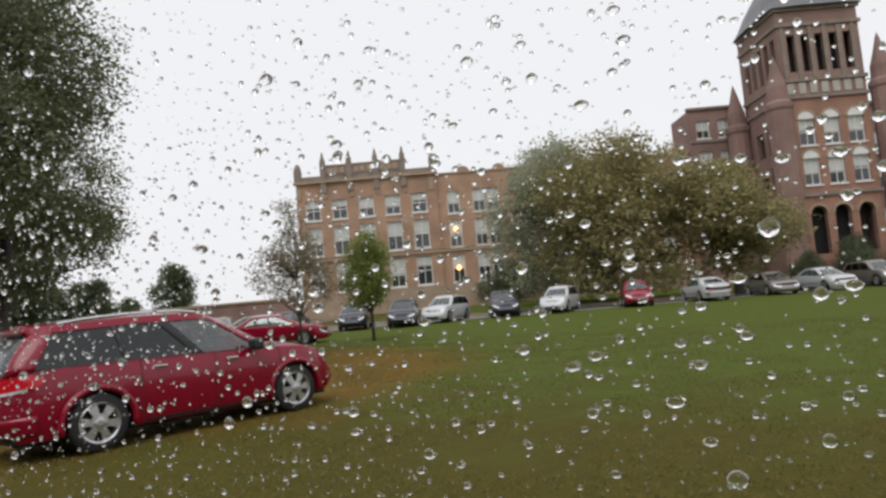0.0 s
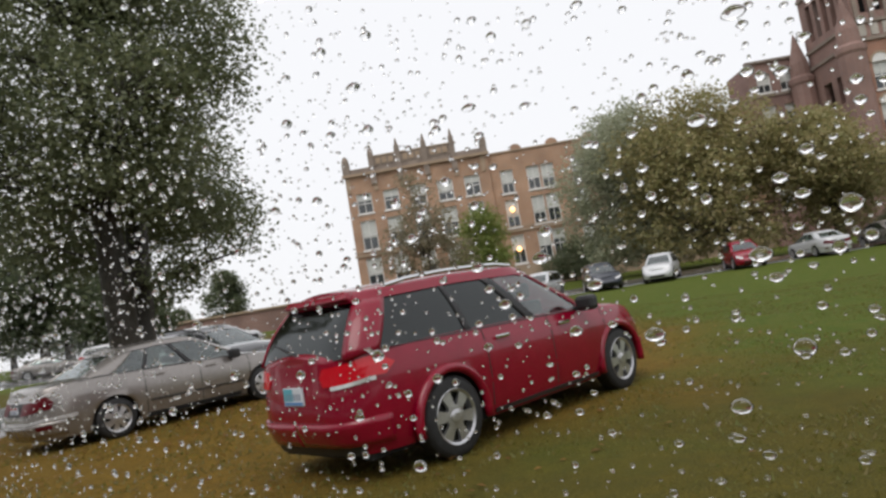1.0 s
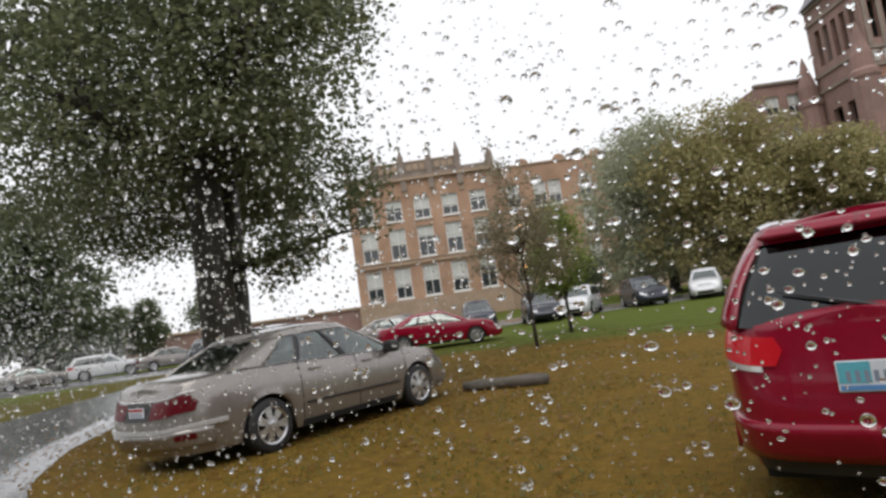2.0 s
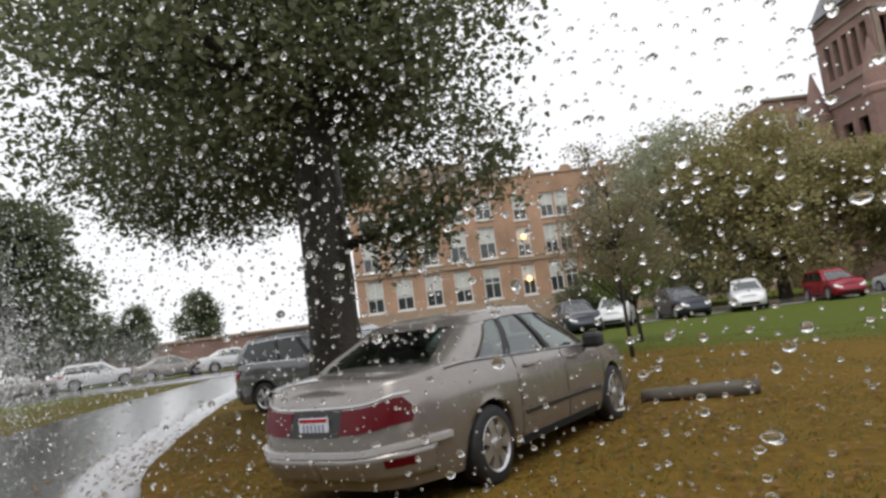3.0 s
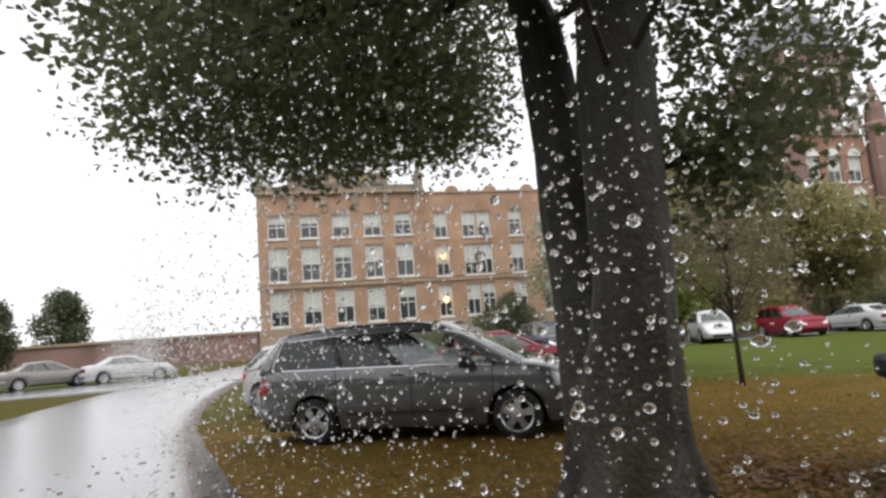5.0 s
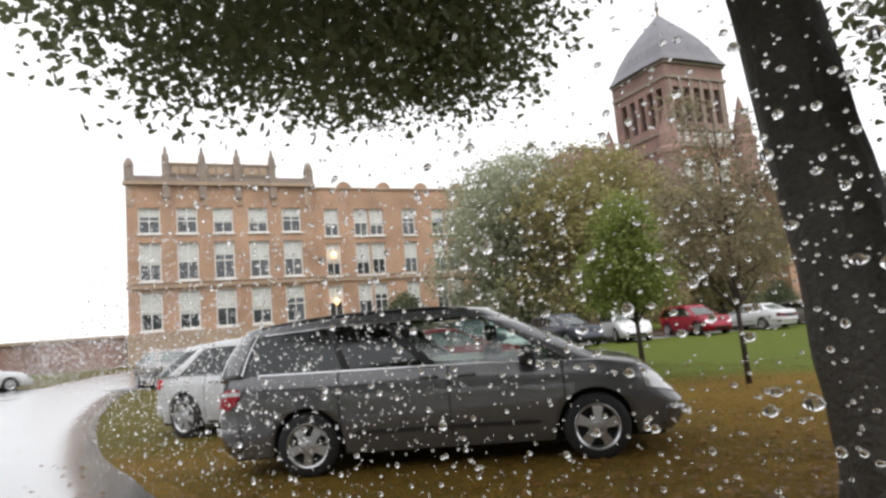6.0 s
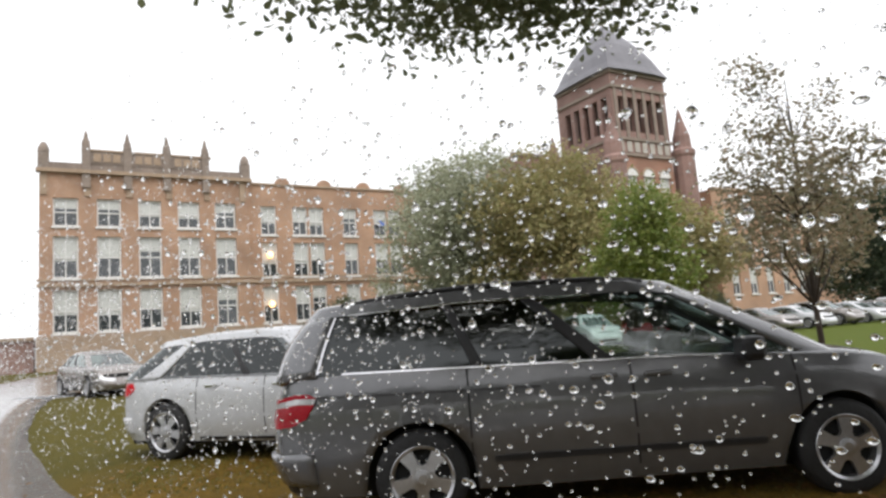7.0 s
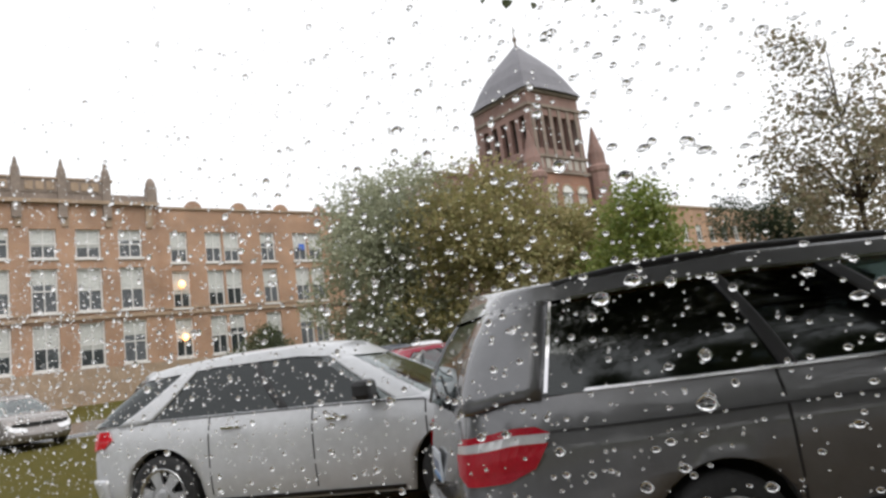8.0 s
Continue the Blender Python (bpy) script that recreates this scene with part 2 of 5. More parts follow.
def grid_mesh(bm, P, Q=None):
    """Faces over a grid of points P; a skirt down to Q closes its border."""
    V = [[bm.verts.new(p) for p in row] for row in P]
    for i in range(len(V) - 1):
        for j in range(len(V[0]) - 1):
            bm.faces.new((V[i][j], V[i + 1][j], V[i + 1][j + 1], V[i][j + 1]))
    if Q:
        n, m = len(P), len(P[0])
        loop = [(i, 0) for i in range(n)] + [(n - 1, j) for j in range(1, m)] + [(i, m - 1) for i in range(n - 2, -1, -1)] + [(0, j) for j in range(m - 2, 0, -1)]
        q = [bm.verts.new(Q[i][j]) for i, j in loop]
        for k in range(len(loop)):
            (i, j), (i2, j2) = loop[k], loop[(k + 1) % len(loop)]
            bm.faces.new((V[i][j], q[k], q[(k + 1) % len(loop)], V[i2][j2]))
    return bm


def mesh_from(name, verts, faces, material):
    me = bpy.data.meshes.new(name)
    me.from_pydata(verts, [], faces)
    me.materials.append(material)
    return me


# ---- ground, drive and far drives ----
def ribbon_points(line, left, right, step=1.0):
    """Points of a smooth strip along a line, with its left and right edges."""
    pts = [Vector((*p, 0)) for p in line]
    out = []
    for i in range(len(pts) - 1):
        p0, p1, p2, p3 = pts[max(i - 1, 0)], pts[i], pts[i + 1], pts[min(i + 2, len(pts) - 1)]
        n = max(2, int((p2 - p1).length / step))
        for k in range(n):
            t = k / n
            out.append(0.5 * ((2 * p1) + (p2 - p0) * t + (2 * p0 - 5 * p1 + 4 * p2 - p3) * t * t + (3 * p1 - p0 - 3 * p2 + p3) * t ** 3))
    out.append(pts[-1])
    rows = []
    for i, p in enumerate(out):
        d = (out[min(i + 1, len(out) - 1)] - out[max(i - 1, 0)]).normalized()
        nrm = Vector((d.y, -d.x, 0))
        rows.append((p - nrm * left, p + nrm * right))
    return rows


DRIVE = [(-1.0, -60), (0, -25), (0, -8), (0, 4), (0.2, 9), (0.9, 13), (2.4, 17.4), (4.8, 21), (8.8, 24.9), (14, 29.3), (20.5, 33.6), (29, 38), (42, 43), (60, 49), (90, 62), (150, 95)]


def build_ground():
    M = mat("wet_lawn", (0.1, 0.12, 0.025), 0.9, spec=0.12)
    nt = M.node_tree
    b = nt.nodes["Principled BSDF"]
    tc = nt.nodes["Texture Coordinate"]

    def tex(scale, detail):
        n = nt.nodes.new("ShaderNodeTexNoise")
        n.inputs["Scale"].default_value, n.inputs["Detail"].default_value = scale, detail
        nt.links.new(tc.outputs["Object"], n.inputs["Vector"])
        return n

    def ranged(sock, a, c):
        r = nt.nodes.new("ShaderNodeMapRange")
        r.inputs["From Min"].default_value, r.inputs["From Max"].default_value = a, c
        nt.links.new(sock, r.inputs["Value"])
        return r.outputs[0]

    def mixed(fac, c1, c2):
        m = nt.nodes.new("ShaderNodeMixRGB")
        nt.links.new(fac, m.inputs["Fac"])
        for key, c in (("Color1", c1), ("Color2", c2)):
            if isinstance(c, tuple):
                m.inputs[key].default_value = (*c, 1)
            else:
                nt.links.new(c, m.inputs[key])
        return m.outputs[0]

    att = nt.nodes.new("ShaderNodeAttribute")
    att.attribute_name = "worn"
    patch = tex(0.5, 6)
    add = nt.nodes.new("ShaderNodeMath")
    add.operation = "ADD"
    sub = nt.nodes.new("ShaderNodeMath")
    sub.operation = "MULTIPLY_ADD"
    sub.inputs[1].default_value, sub.inputs[2].default_value = 0.9, -0.45
    nt.links.new(patch.outputs["Fac"], sub.inputs[0])
    nt.links.new(att.outputs["Fac"], add.inputs[0])
    nt.links.new(sub.outputs[0], add.inputs[1])
    green = mixed(ranged(tex(3.0, 6).outputs["Fac"], 0.35, 0.65), (0.08, 0.115, 0.016), (0.108, 0.126, 0.022))
    brown = mixed(ranged(tex(5.0, 6).outputs["Fac"], 0.35, 0.65), (0.105, 0.086, 0.015), (0.085, 0.076, 0.015))
    col = mixed(ranged(add.outputs[0], 0.3, 0.7), green, brown)
    lit = nt.nodes.new("ShaderNodeAttribute")
    lit.attribute_name = "litter"
    add2 = nt.nodes.new("ShaderNodeMath")
    add2.operation = "ADD"
    nt.links.new(lit.outputs["Fac"], add2.inputs[0])
    nt.links.new(sub.outputs[0], add2.inputs[1])
    leafy = mixed(ranged(tex(9.0, 6).outputs["Fac"], 0.35, 0.65), (0.2, 0.118, 0.018), (0.14, 0.09, 0.017))
    col = mixed(ranged(add2.outputs[0], 0.25, 0.75), col, leafy)
    fine = mixed(ranged(tex(60, 3).outputs["Fac"], 0.3, 0.7), (0.6, 0.6, 0.6), (1.2, 1.2, 1.2))
    mul = nt.nodes.new("ShaderNodeMixRGB")
    mul.blend_type = "MULTIPLY"
    mul.inputs["Fac"].default_value = 1
    nt.links.new(col, mul.inputs["Color1"])
    nt.links.new(fine, mul.inputs["Color2"])
    nt.links.new(mul.outputs[0], b.inputs["Base Color"])
    bp = nt.nodes.new("ShaderNodeBump")
    bp.inputs["Strength"].default_value, bp.inputs["Distance"].default_value = 0.8, 0.04
    nt.links.new(tex(45, 5).outputs["Fac"], bp.inputs["Height"])
    nt.links.new(bp.outputs[0], b.inputs["Normal"])
    # one sheet, fine near the drive and coarse far away
    def axis(c):
        vals = [c + s * k * 0.5 for k in range(0, 61) for s in (1, -1)]
        d, st = 30.0, 0.6
        while d < 3000:
            st *= 1.22
            d += st
            vals += [c + d, c - d]
        return sorted(set(round(v, 3) for v in vals))
    xs, ys = axis(8.0), axis(14.0)
    mids = [(l + r) / 2 for l, r in ribbon_points(DRIVE, 3.7, 1.7)]
    mids = np.array([(m.x, m.y) for m in mids])
    verts, worn, litter = [], [], []
    for y in ys:
        for x in xs:
            d = float(np.min(np.hypot(mids[:, 0] - x, mids[:, 1] - y)))
            h = 0.035 * noise.noise(Vector((x * 0.35, y * 0.35, 0))) * smoothstep((d - 3) / 3) if d < 80 else 0
            verts.append((x, y, ground_z(x, y) + h - (0.05 if d < 2.2 else 0)))
            worn.append(max(0.0, 1.0 - max(0, d - 3.0) / 13.0))
            litter.append(smoothstep((13.5 - math.hypot(x - 9.5, y - 17.5)) / 6.0))
    nx = len(xs)
    faces = [(j * nx + i, j * nx + i + 1, (j + 1) * nx + i + 1, (j + 1) * nx + i) for j in range(len(ys) - 1) for i in range(nx - 1)]
    me = mesh_from("ground", verts, faces, M)
    me.attributes.new("worn", "FLOAT", "POINT").data.foreach_set("value", worn)
    me.attributes.new("litter", "FLOAT", "POINT").data.foreach_set("value", litter)
    me.polygons.foreach_set("use_smooth", [True] * len(me.polygons))
    tagged(new("ground", me), "wet lawn, green with brown worn grass near the drive", "lawn", kind="structure")


build_ground()

M_ASPHALT = mat("wet_asphalt", (0.09, 0.09, 0.095), 0.25, noise_scale=0.6, noise_amt=0.4, bump=0.35, bump_scale=35, spec=0.8, coat=1.0, coat_rough=0.22)


def build_strip(name, line, left, right, lift, material, label):
    bm = bmesh.new()
    rows = ribbon_points(line, left, right)
    P, Q = [], []
    for i, (l, r) in enumerate(rows):
        row = []
        for k in range(7):
            p = l.lerp(r, k / 6)
            e = 0.12 * noise.noise(Vector((p.x * 0.6, p.y * 0.6, 5)))
            p = l.lerp(r, k / 6 + (e * 0.15 if k in (0, 6) else 0))
            row.append(Vector((p.x, p.y, ground_z(p.x, p.y) + lift + 0.03 * (1 - (k / 3 - 1) ** 2))))
        P.append(row)
        Q.append([p - Vector((0, 0, lift + 0.15)) for p in row])
    grid_mesh(bm, P, Q)
    bmesh.ops.recalc_face_normals(bm, faces=bm.faces)
    return tagged(part(name, bm, material, smooth=True), label, "road", kind="structure")


build_strip("road", DRIVE, 3.7, 1.7, 0.02, M_ASPHALT, "wet grey asphalt drive with rain sheen")
UX, UY = 0.5127, -0.8586


def row_place(k, n=0.0):
    """A place along the line of cars that stands across the lawn."""
    return 43.67 + UX * k - 0.8586 * n, 11.81 + UY * k - 0.5127 * n


build_strip("road.001", [row_place(k, -5) for k in (-60, -40, -20, 0, 20, 40, 70, 110)], 4, 5, 0.03, M_ASPHALT, "wet asphalt drive in front of the brick building")


# ---- the brick building ----
B_DIR = 149.1
B_POSE = Matrix.Translation((60.14, 55.72, 0)) @ Matrix.Rotation(radians(90 - B_DIR), 4, "Z")
# in the building's own frame x runs along the front, -y points out to the lawn, z up


def wall_grid(bm, u0, u1, z0, z1, y, holes, depth=0.35):
    """A front wall at y with rectangular openings (u0, u1, z0, z1) and their reveals."""
    us = sorted({u0, u1, *[h[0] for h in holes], *[h[1] for h in holes]})
    zs = sorted({z0, z1, *[h[2] for h in holes], *[h[3] for h in holes]})
    for i in range(len(us) - 1):
        for j in range(len(zs) - 1):
            cu, cz = (us[i] + us[i + 1]) / 2, (zs[j] + zs[j + 1]) / 2
            if any(h[0] < cu < h[1] and h[2] < cz < h[3] for h in holes):
                continue
            bm.faces.new([bm.verts.new(p) for p in ((us[i], y, zs[j]), (us[i + 1], y, zs[j]), (us[i + 1], y, zs[j + 1]), (us[i], y, zs[j + 1]))])
    for a, b, c, d in holes:
        for p, q in (((a, c), (b, c)), ((b, c), (b, d)), ((b, d), (a, d)), ((a, d), (a, c))):
            bm.faces.new([bm.verts.new(v) for v in ((p[0], y, p[1]), (p[0], y + depth, p[1]), (q[0], y + depth, q[1]), (q[0], y, q[1]))])


def window_meshes(w, h, arched=False):
    """Frame, blind and glass of a sash window of this size, centred on its opening, front at y = 0."""
    f = bmesh.new()
    t = 0.13
    holes = [(-w / 2 + t, -0.04, -h / 2 + t, -0.05), (0.04, w / 2 - t, -h / 2 + t, -0.05), (-w / 2 + t, -0.04, 0.05, h / 2 - t), (0.04, w / 2 - t, 0.05, h / 2 - t)]
    wall_grid(f, -w / 2, w / 2, -h / 2, h / 2, 0, holes, 0.12)
    bmesh.ops.remove_doubles(f, verts=f.verts, dist=0.001)
    sl = box(-w / 2 - 0.12, w / 2 + 0.12, -0.34, 0.1, -h / 2 - 0.16, -h / 2 - 0.001)
    g = box(-w / 2 + t, w / 2 - t, 0.08, 0.1, -h / 2 + t, h / 2 - t)
    bl = box(-w / 2 + t + 0.02, w / 2 - t - 0.02, 0.066, 0.076, -h / 2 + h * 0.38, h / 2 - t)
    res = []
    for name, bm, m in (("window", f, M_WHITE), ("pane", g, M_WINDOW), ("blind", bl, M_BLIND), ("sill", sl, M_WHITE)):
        bm.normal_update()
        me = bpy.data.meshes.new(name)
        bm.to_mesh(me)
        bm.free()
        me.materials.append(m)
        res.append(me)
    return res


WINDOW_SIZES = {}


def place_window(parent, u, z, w, h, y, blind=0.0, rot=0.0):
    key = (round(w, 2), round(h, 2))
    if key not in WINDOW_SIZES:
        WINDOW_SIZES[key] = window_meshes(w, h)
    f, g, b, sl = WINDOW_SIZES[key]
    fr = share("window", f, parent, pose(u, y + 0.2, z, 0, 0, rot))
    share("pane", g, fr, Matrix())
    share("sill", sl, fr, Matrix())
    ob = share("blind", b, fr, Matrix())
    top = h / 2 - 0.13
    s = 0.35 + 0.65 * blind
    ob.matrix_basis = Matrix.Translation((0, 0, top * (1 - s))) @ Matrix.Diagonal((1, 1, s, 1))


def facade(parent, u0, u1, y, z0, z1, cols, rows, material, depth_back, rng):
    """One stretch of building: front wall with windows, side walls, back and flat roof."""
    holes = [(u - w / 2, u + w / 2, z - h / 2, z + h / 2) for u, w in cols for z, h in rows]
    bm = bmesh.new()
    wall_grid(bm, u0, u1, z0, z1, y, holes)
    for pts in (((u0, y + depth_back, z0), (u0, y, z0), (u0, y, z1), (u0, y + depth_back, z1)),
                ((u1, y, z0), (u1, y + depth_back, z0), (u1, y + depth_back, z1), (u1, y, z1)),
                ((u1, y + depth_back, z0), (u0, y + depth_back, z0), (u0, y + depth_back, z1), (u1, y + depth_back, z1))):
        bm.faces.new([bm.verts.new(p) for p in pts])
    part("wall", bm, material, parent)
    part("roof", box(u0 + 0.02, u1 - 0.02, y + 0.02, y + depth_back - 0.02, z1 - 0.6, z1 - 0.3), M_SLATE, parent)
    for u, w in cols:
        for z, h in rows:
            place_window(parent, u, z, w, h, y, rng.choice((0.3, 0.75, 0.9, 1.0)))


def arch_head(u, z, r, y0, y1, r_in=0.0, n=12):
    """A half-round piece standing on height z: a full half disc, or a half ring."""
    bm = bmesh.new()
    P, Q = [], []
    for k in range(n + 1):
        a = math.pi * k / n
        P.append([(u + q * math.cos(a), y0, z + q * math.sin(a)) for q in (r_in, r)])
        Q.append([(u + q * math.cos(a), y1, z + q * math.sin(a)) for q in (r_in, r)])
    for k in range(n):
        for ring, flip in ((P, False), (Q, True)):
            pts = [ring[k][0], ring[k][1], ring[k + 1][1], ring[k + 1][0]]
            bm.faces.new([bm.verts.new(p) for p in (pts[::-1] if flip else pts)])
        for e in (0, 1):
            bm.faces.new([bm.verts.new(p) for p in (P[k][e], Q[k][e], Q[k + 1][e], P[k + 1][e])])
    bmesh.ops.remove_doubles(bm, verts=bm.verts, dist=0.0005)
    bmesh.ops.recalc_face_normals(bm, faces=bm.faces)
    return bm


def arch_spandrel(u, w, z_top, y0, y1, n=8):
    """The two corners that turn the top of a square opening into a round arch."""
    bm = bmesh.new()
    r = w / 2
    for sd in (-1, 1):
        ring = [(u + sd * r, z_top)] + [(u + sd * r * math.cos(math.pi / 2 * k / n), z_top - r + r * math.sin(math.pi / 2 * k / n)) for k in range(n + 1)]
        a = [bm.verts.new((x, y0, z)) for x, z in ring]
        b = [bm.verts.new((x, y1, z)) for x, z in ring]
        bm.faces.new(a), bm.faces.new(b[::-1])
        for i in range(len(ring)):
            j = (i + 1) % len(ring)
            bm.faces.new((a[i], b[i], b[j], a[j]))
    bmesh.ops.recalc_face_normals(bm, faces=bm.faces)
    return bm


def build_hall():
    rng = random.Random(5)
    hall = empty("brick_building", B_POSE, "long three-storey orange brick building with stone bands and tower", "building")
    z0 = 0.5
    rows = [(5.65, 3.5), (10.1, 3.5), (13.9, 2.4)]
    wing_rows = [(5.6, 3.4), (9.85, 3.3), (13.65, 2.8)]
    # end pavilion
    facade(hall, 0, 17.0, 0, z0, 17.2, [(1.9 + 3.22 * k, 1.85) for k in range(5)], rows, M_BRICK, 16, rng)
    # wing between pavilion and tower
    wing = [(18.9, 1.5), (22.0, 1.5), (23.7, 1.5), (27.3, 1.5)]
    for k in range(2):
        wing += [(30.7 + 8.6 * k, 1.5), (32.4 + 8.6 * k, 1.5), (36.0 + 8.6 * k, 1.5)]
    facade(hall, 17.0, 48.0, 0.35, z0, 17.1, wing, wing_rows, M_BRICK, 15, rng)
    # stone bands, cornices and parapets
    for u0, u1, y in ((-0.15, 17.15, 0), (17.15, 48.0, 0.35)):
        part("band", box(u0, u1, y - 0.18, y + 0.05, 7.65, 7.95), M_STONE, hall)
        part("band", box(u0, u1, y - 0.1, y + 0.05, 8.12, 8.32), M_STONE, hall)
        part("plinth", box(u0, u1, y - 0.22, y + 0.05, z0, 3.7), M_STONE, hall)
    part("cornice", box(-0.25, 17.25, -0.4, 0.3, 17.2, 17.5), M_STONE, hall)
    part("parapet", box(-0.1, 17.1, -0.1, 0.35, 17.5, 18.1), M_STONE_GREY, hall)
    part("parapet", box(3.3, 13.4, -0.16, 0.35, 18.1, 19.2), M_STONE_GREY, hall)
    part("coping", box(3.1, 13.6, -0.24, 0.42, 19.2, 19.36), M_STONE, hall)
    for k in range(3):
        for d in (-0.75, 0, 0.75):
            part("stone_panel", box(5.0 + 3.24 * k + d - 0.28, 5.0 + 3.24 * k + d + 0.28, -0.22, -0.15, 18.3, 19.0), M_STONE, hall)
    for u in (3.4, 6.6, 9.8, 13.1):
        bm = box(u - 0.32, u + 0.32, -0.3, 0.34, 16.0, 19.7)
        bm_lathe_at(bm, u, 0.02, [(0.34, 19.7), (0.3, 20.1), (0.2, 20.3), (0.12, 20.8), (0.0, 21.1)])
        part("pinnacle", bm, M_STONE_GREY, hall)
    for u in (0.3, 16.7):
        bm = box(u - 0.42, u + 0.42, -0.32, 0.5, 17.5, 18.9)
        bm_lathe_at(bm, u, 0.05, [(0.45, 18.9), (0.4, 19.3), (0.2, 19.7), (0.0, 19.8)])
        part("pinnacle", bm, M_STONE_GREY, hall)
    for k in range(6):
        u = 1.9 + 3.22 * (k - 0.5)
        u = min(max(u, 0.3), 16.7)
        part("pilaster", box(u - 0.25, u + 0.25, -0.12, 0.02, 15.3, 17.2), M_STONE, hall)
    part("coping", box(17.3, 48.0, 0.2, 0.75, 17.1, 17.3), M_STONE, hall)
    for k in range(7):
        u = 20.4 + 4.3 * k
        bm = bmesh.new()
        ring = [(u - 0.7, 17.3), (u - 0.7, 17.55), (u - 0.4, 17.85), (u, 17.95), (u + 0.4, 17.85), (u + 0.7, 17.55), (u + 0.7, 17.3)]
        a = [bm.verts.new((x, 0.3, z)) for x, z in ring]
        b = [bm.verts.new((x, 0.6, z)) for x, z in ring]
        bm.faces.new(a[::-1]), bm.faces.new(b)
        for i in range(len(ring)):
            j = (i + 1) % len(ring)
            bm.faces.new((a[i], a[j], b[j], b[i]))
        part("merlon", bm, M_BRICK, hall)
    # central block with an arcaded porch
    rows_c = [(11.6, 2.8), (15.6, 2.6)]
    facade(hall, 48.0, 54.3, -0.9, z0, 22.0, [(49.6, 1.6), (52.2, 1.6)], [(6.5, 2.8)] + rows_c + [(19.6, 2.2)], M_BRICK_DARK, 6, rng)
    facade(hall, 62.9, 74, -5.0, z0, 20.0, [(65, 1.6), (68, 1.6), (71, 1.6)], [(6.5, 2.8)] + rows_c, M_BRICK_DARK, 22, rng)
    part("coping", box(47.8, 54.2, -1.15, -0.5, 22.0, 22.3), M_STONE_GREY, hall)
    part("band", box(47.9, 54.2, -1.05, -0.88, 18.0, 18.3), M_STONE_GREY, hall)
    part("coping", box(63.0, 74.2, -5.25, -4.6, 20.0, 20.3), M_STONE_GREY, hall)
    # tower
    tu0, tu1, tf, tb = 54.25, 62.95, -11.3, -2.6
    holes = [(55.4 + 2.5 * k, 57.1 + 2.5 * k, 3.2, 8.2) for k in range(3)] + [(55.3 + 2.6 * k, 57.0 + 2.6 * k, z, z + 2.8) for k in range(3) for z in (10.4, 14.6)]
    bell = [(55.2 + 1.5 * k, 56.1 + 1.5 * k, 22.5, 26.5) for k in range(5)]
    bm = bmesh.new()
    wall_grid(bm, tu0, tu1, 19.6, 29.4, tf, bell, 0.6)
    part("wall", bm, M_BRICK_DARK, hall)
    bm = bmesh.new()
    wall_grid(bm, tu0, tu1, z0, 19.6, tf, holes, 0.6)
    part("wall", bm, M_BRICK_RED, hall)
    for k in range(3):
        part("arch", arch_spandrel(56.25 + 2.5 * k, 1.7, 8.2, tf + 0.02, tf + 0.6), M_BRICK_RED, hall)
        part("arch_stone", arch_head(56.25 + 2.5 * k, 7.35, 1.12, tf - 0.1, tf + 0.02, 0.85), M_STONE, hall)
        for z in (13.2, 17.4):
            part("window_head", arch_head(56.15 + 2.6 * k, z, 0.85, tf - 0.05, tf + 0.02), M_WHITE, hall)
            part("arch_stone", arch_head(56.15 + 2.6 * k, z, 1.08, tf - 0.1, tf + 0.02, 0.85), M_STONE, hall)
    for k in range(7):
        u = tu0 + 0.75 + 1.2 * k
        part("stone_panel", box(u - 0.38, u + 0.38, tf - 0.09, tf + 0.02, 20.1, 21.3, 0.03), M_STONE_PALE, hall)
    bm = bmesh.new()
    wall_grid(bm, 0, tb - tf, z0, 29.4, 0, [(1.0 + 1.5 * k, 1.9 + 1.5 * k, 22.5, 26.5) for k in range(5)] + [(1.6 + 2.6 * k, 3.2 + 2.6 * k, z, z + 2.8) for k in range(2) for z in (10.4, 14.6)], 0.6)
    ob = part("wall", bm, M_BRICK_DARK, hall)
    ob.matrix_basis = pose(tu0, tb, 0, 0, 0, -90)
    ob = part("wall", box(tu1 - 0.3, tu1, tf + 0.01, tb, z0, 29.4), M_BRICK_DARK, hall)
    part("wall", box(tu0, tu1, tb - 0.01, tb + 0.3, z0, 29.4), M_BRICK_DARK, hall)
    # Near-black block stands in for the shade behind the tower openings.
    part("shade_block", box(tu0 + 1.2, tu1 - 1.2, tf + 1.2, tb - 1.2, z0, 29), M_UNDER_SHADE, hall)
    for k in range(3):
        for z in (11.8, 16.0):
            place_window(hall, 56.15 + 2.6 * k, z, 1.7, 2.8, tf, rng.choice((0.5, 0.9)))
    for z in (9.2, 19.6, 21.4, 27.4, 29.1):
        part("band", box(tu0 - 0.22, tu1 + 0.22, tf - 0.22, tb + 0.2, z, z + 0.35), M_STONE_GREY, hall)
    for k in range(6):
        u = 54.65 + 1.5 * k
        part("pilaster", box(u - 0.14, u + 0.3, tf - 0.12, tf + 0.02, 21.8, 27.6), M_STONE_GREY, hall)
    # bell-cast slate roof
    bm = bmesh.new()
    cu, cv, h = (tu0 + tu1) / 2, (tf + tb) / 2, 4.65
    prof = [(1.03, 29.45), (0.92, 30.4), (0.79, 31.9), (0.61, 33.5), (0.39, 35.0), (0.19, 36.2), (0.08, 36.9), (0.02, 37.3)]
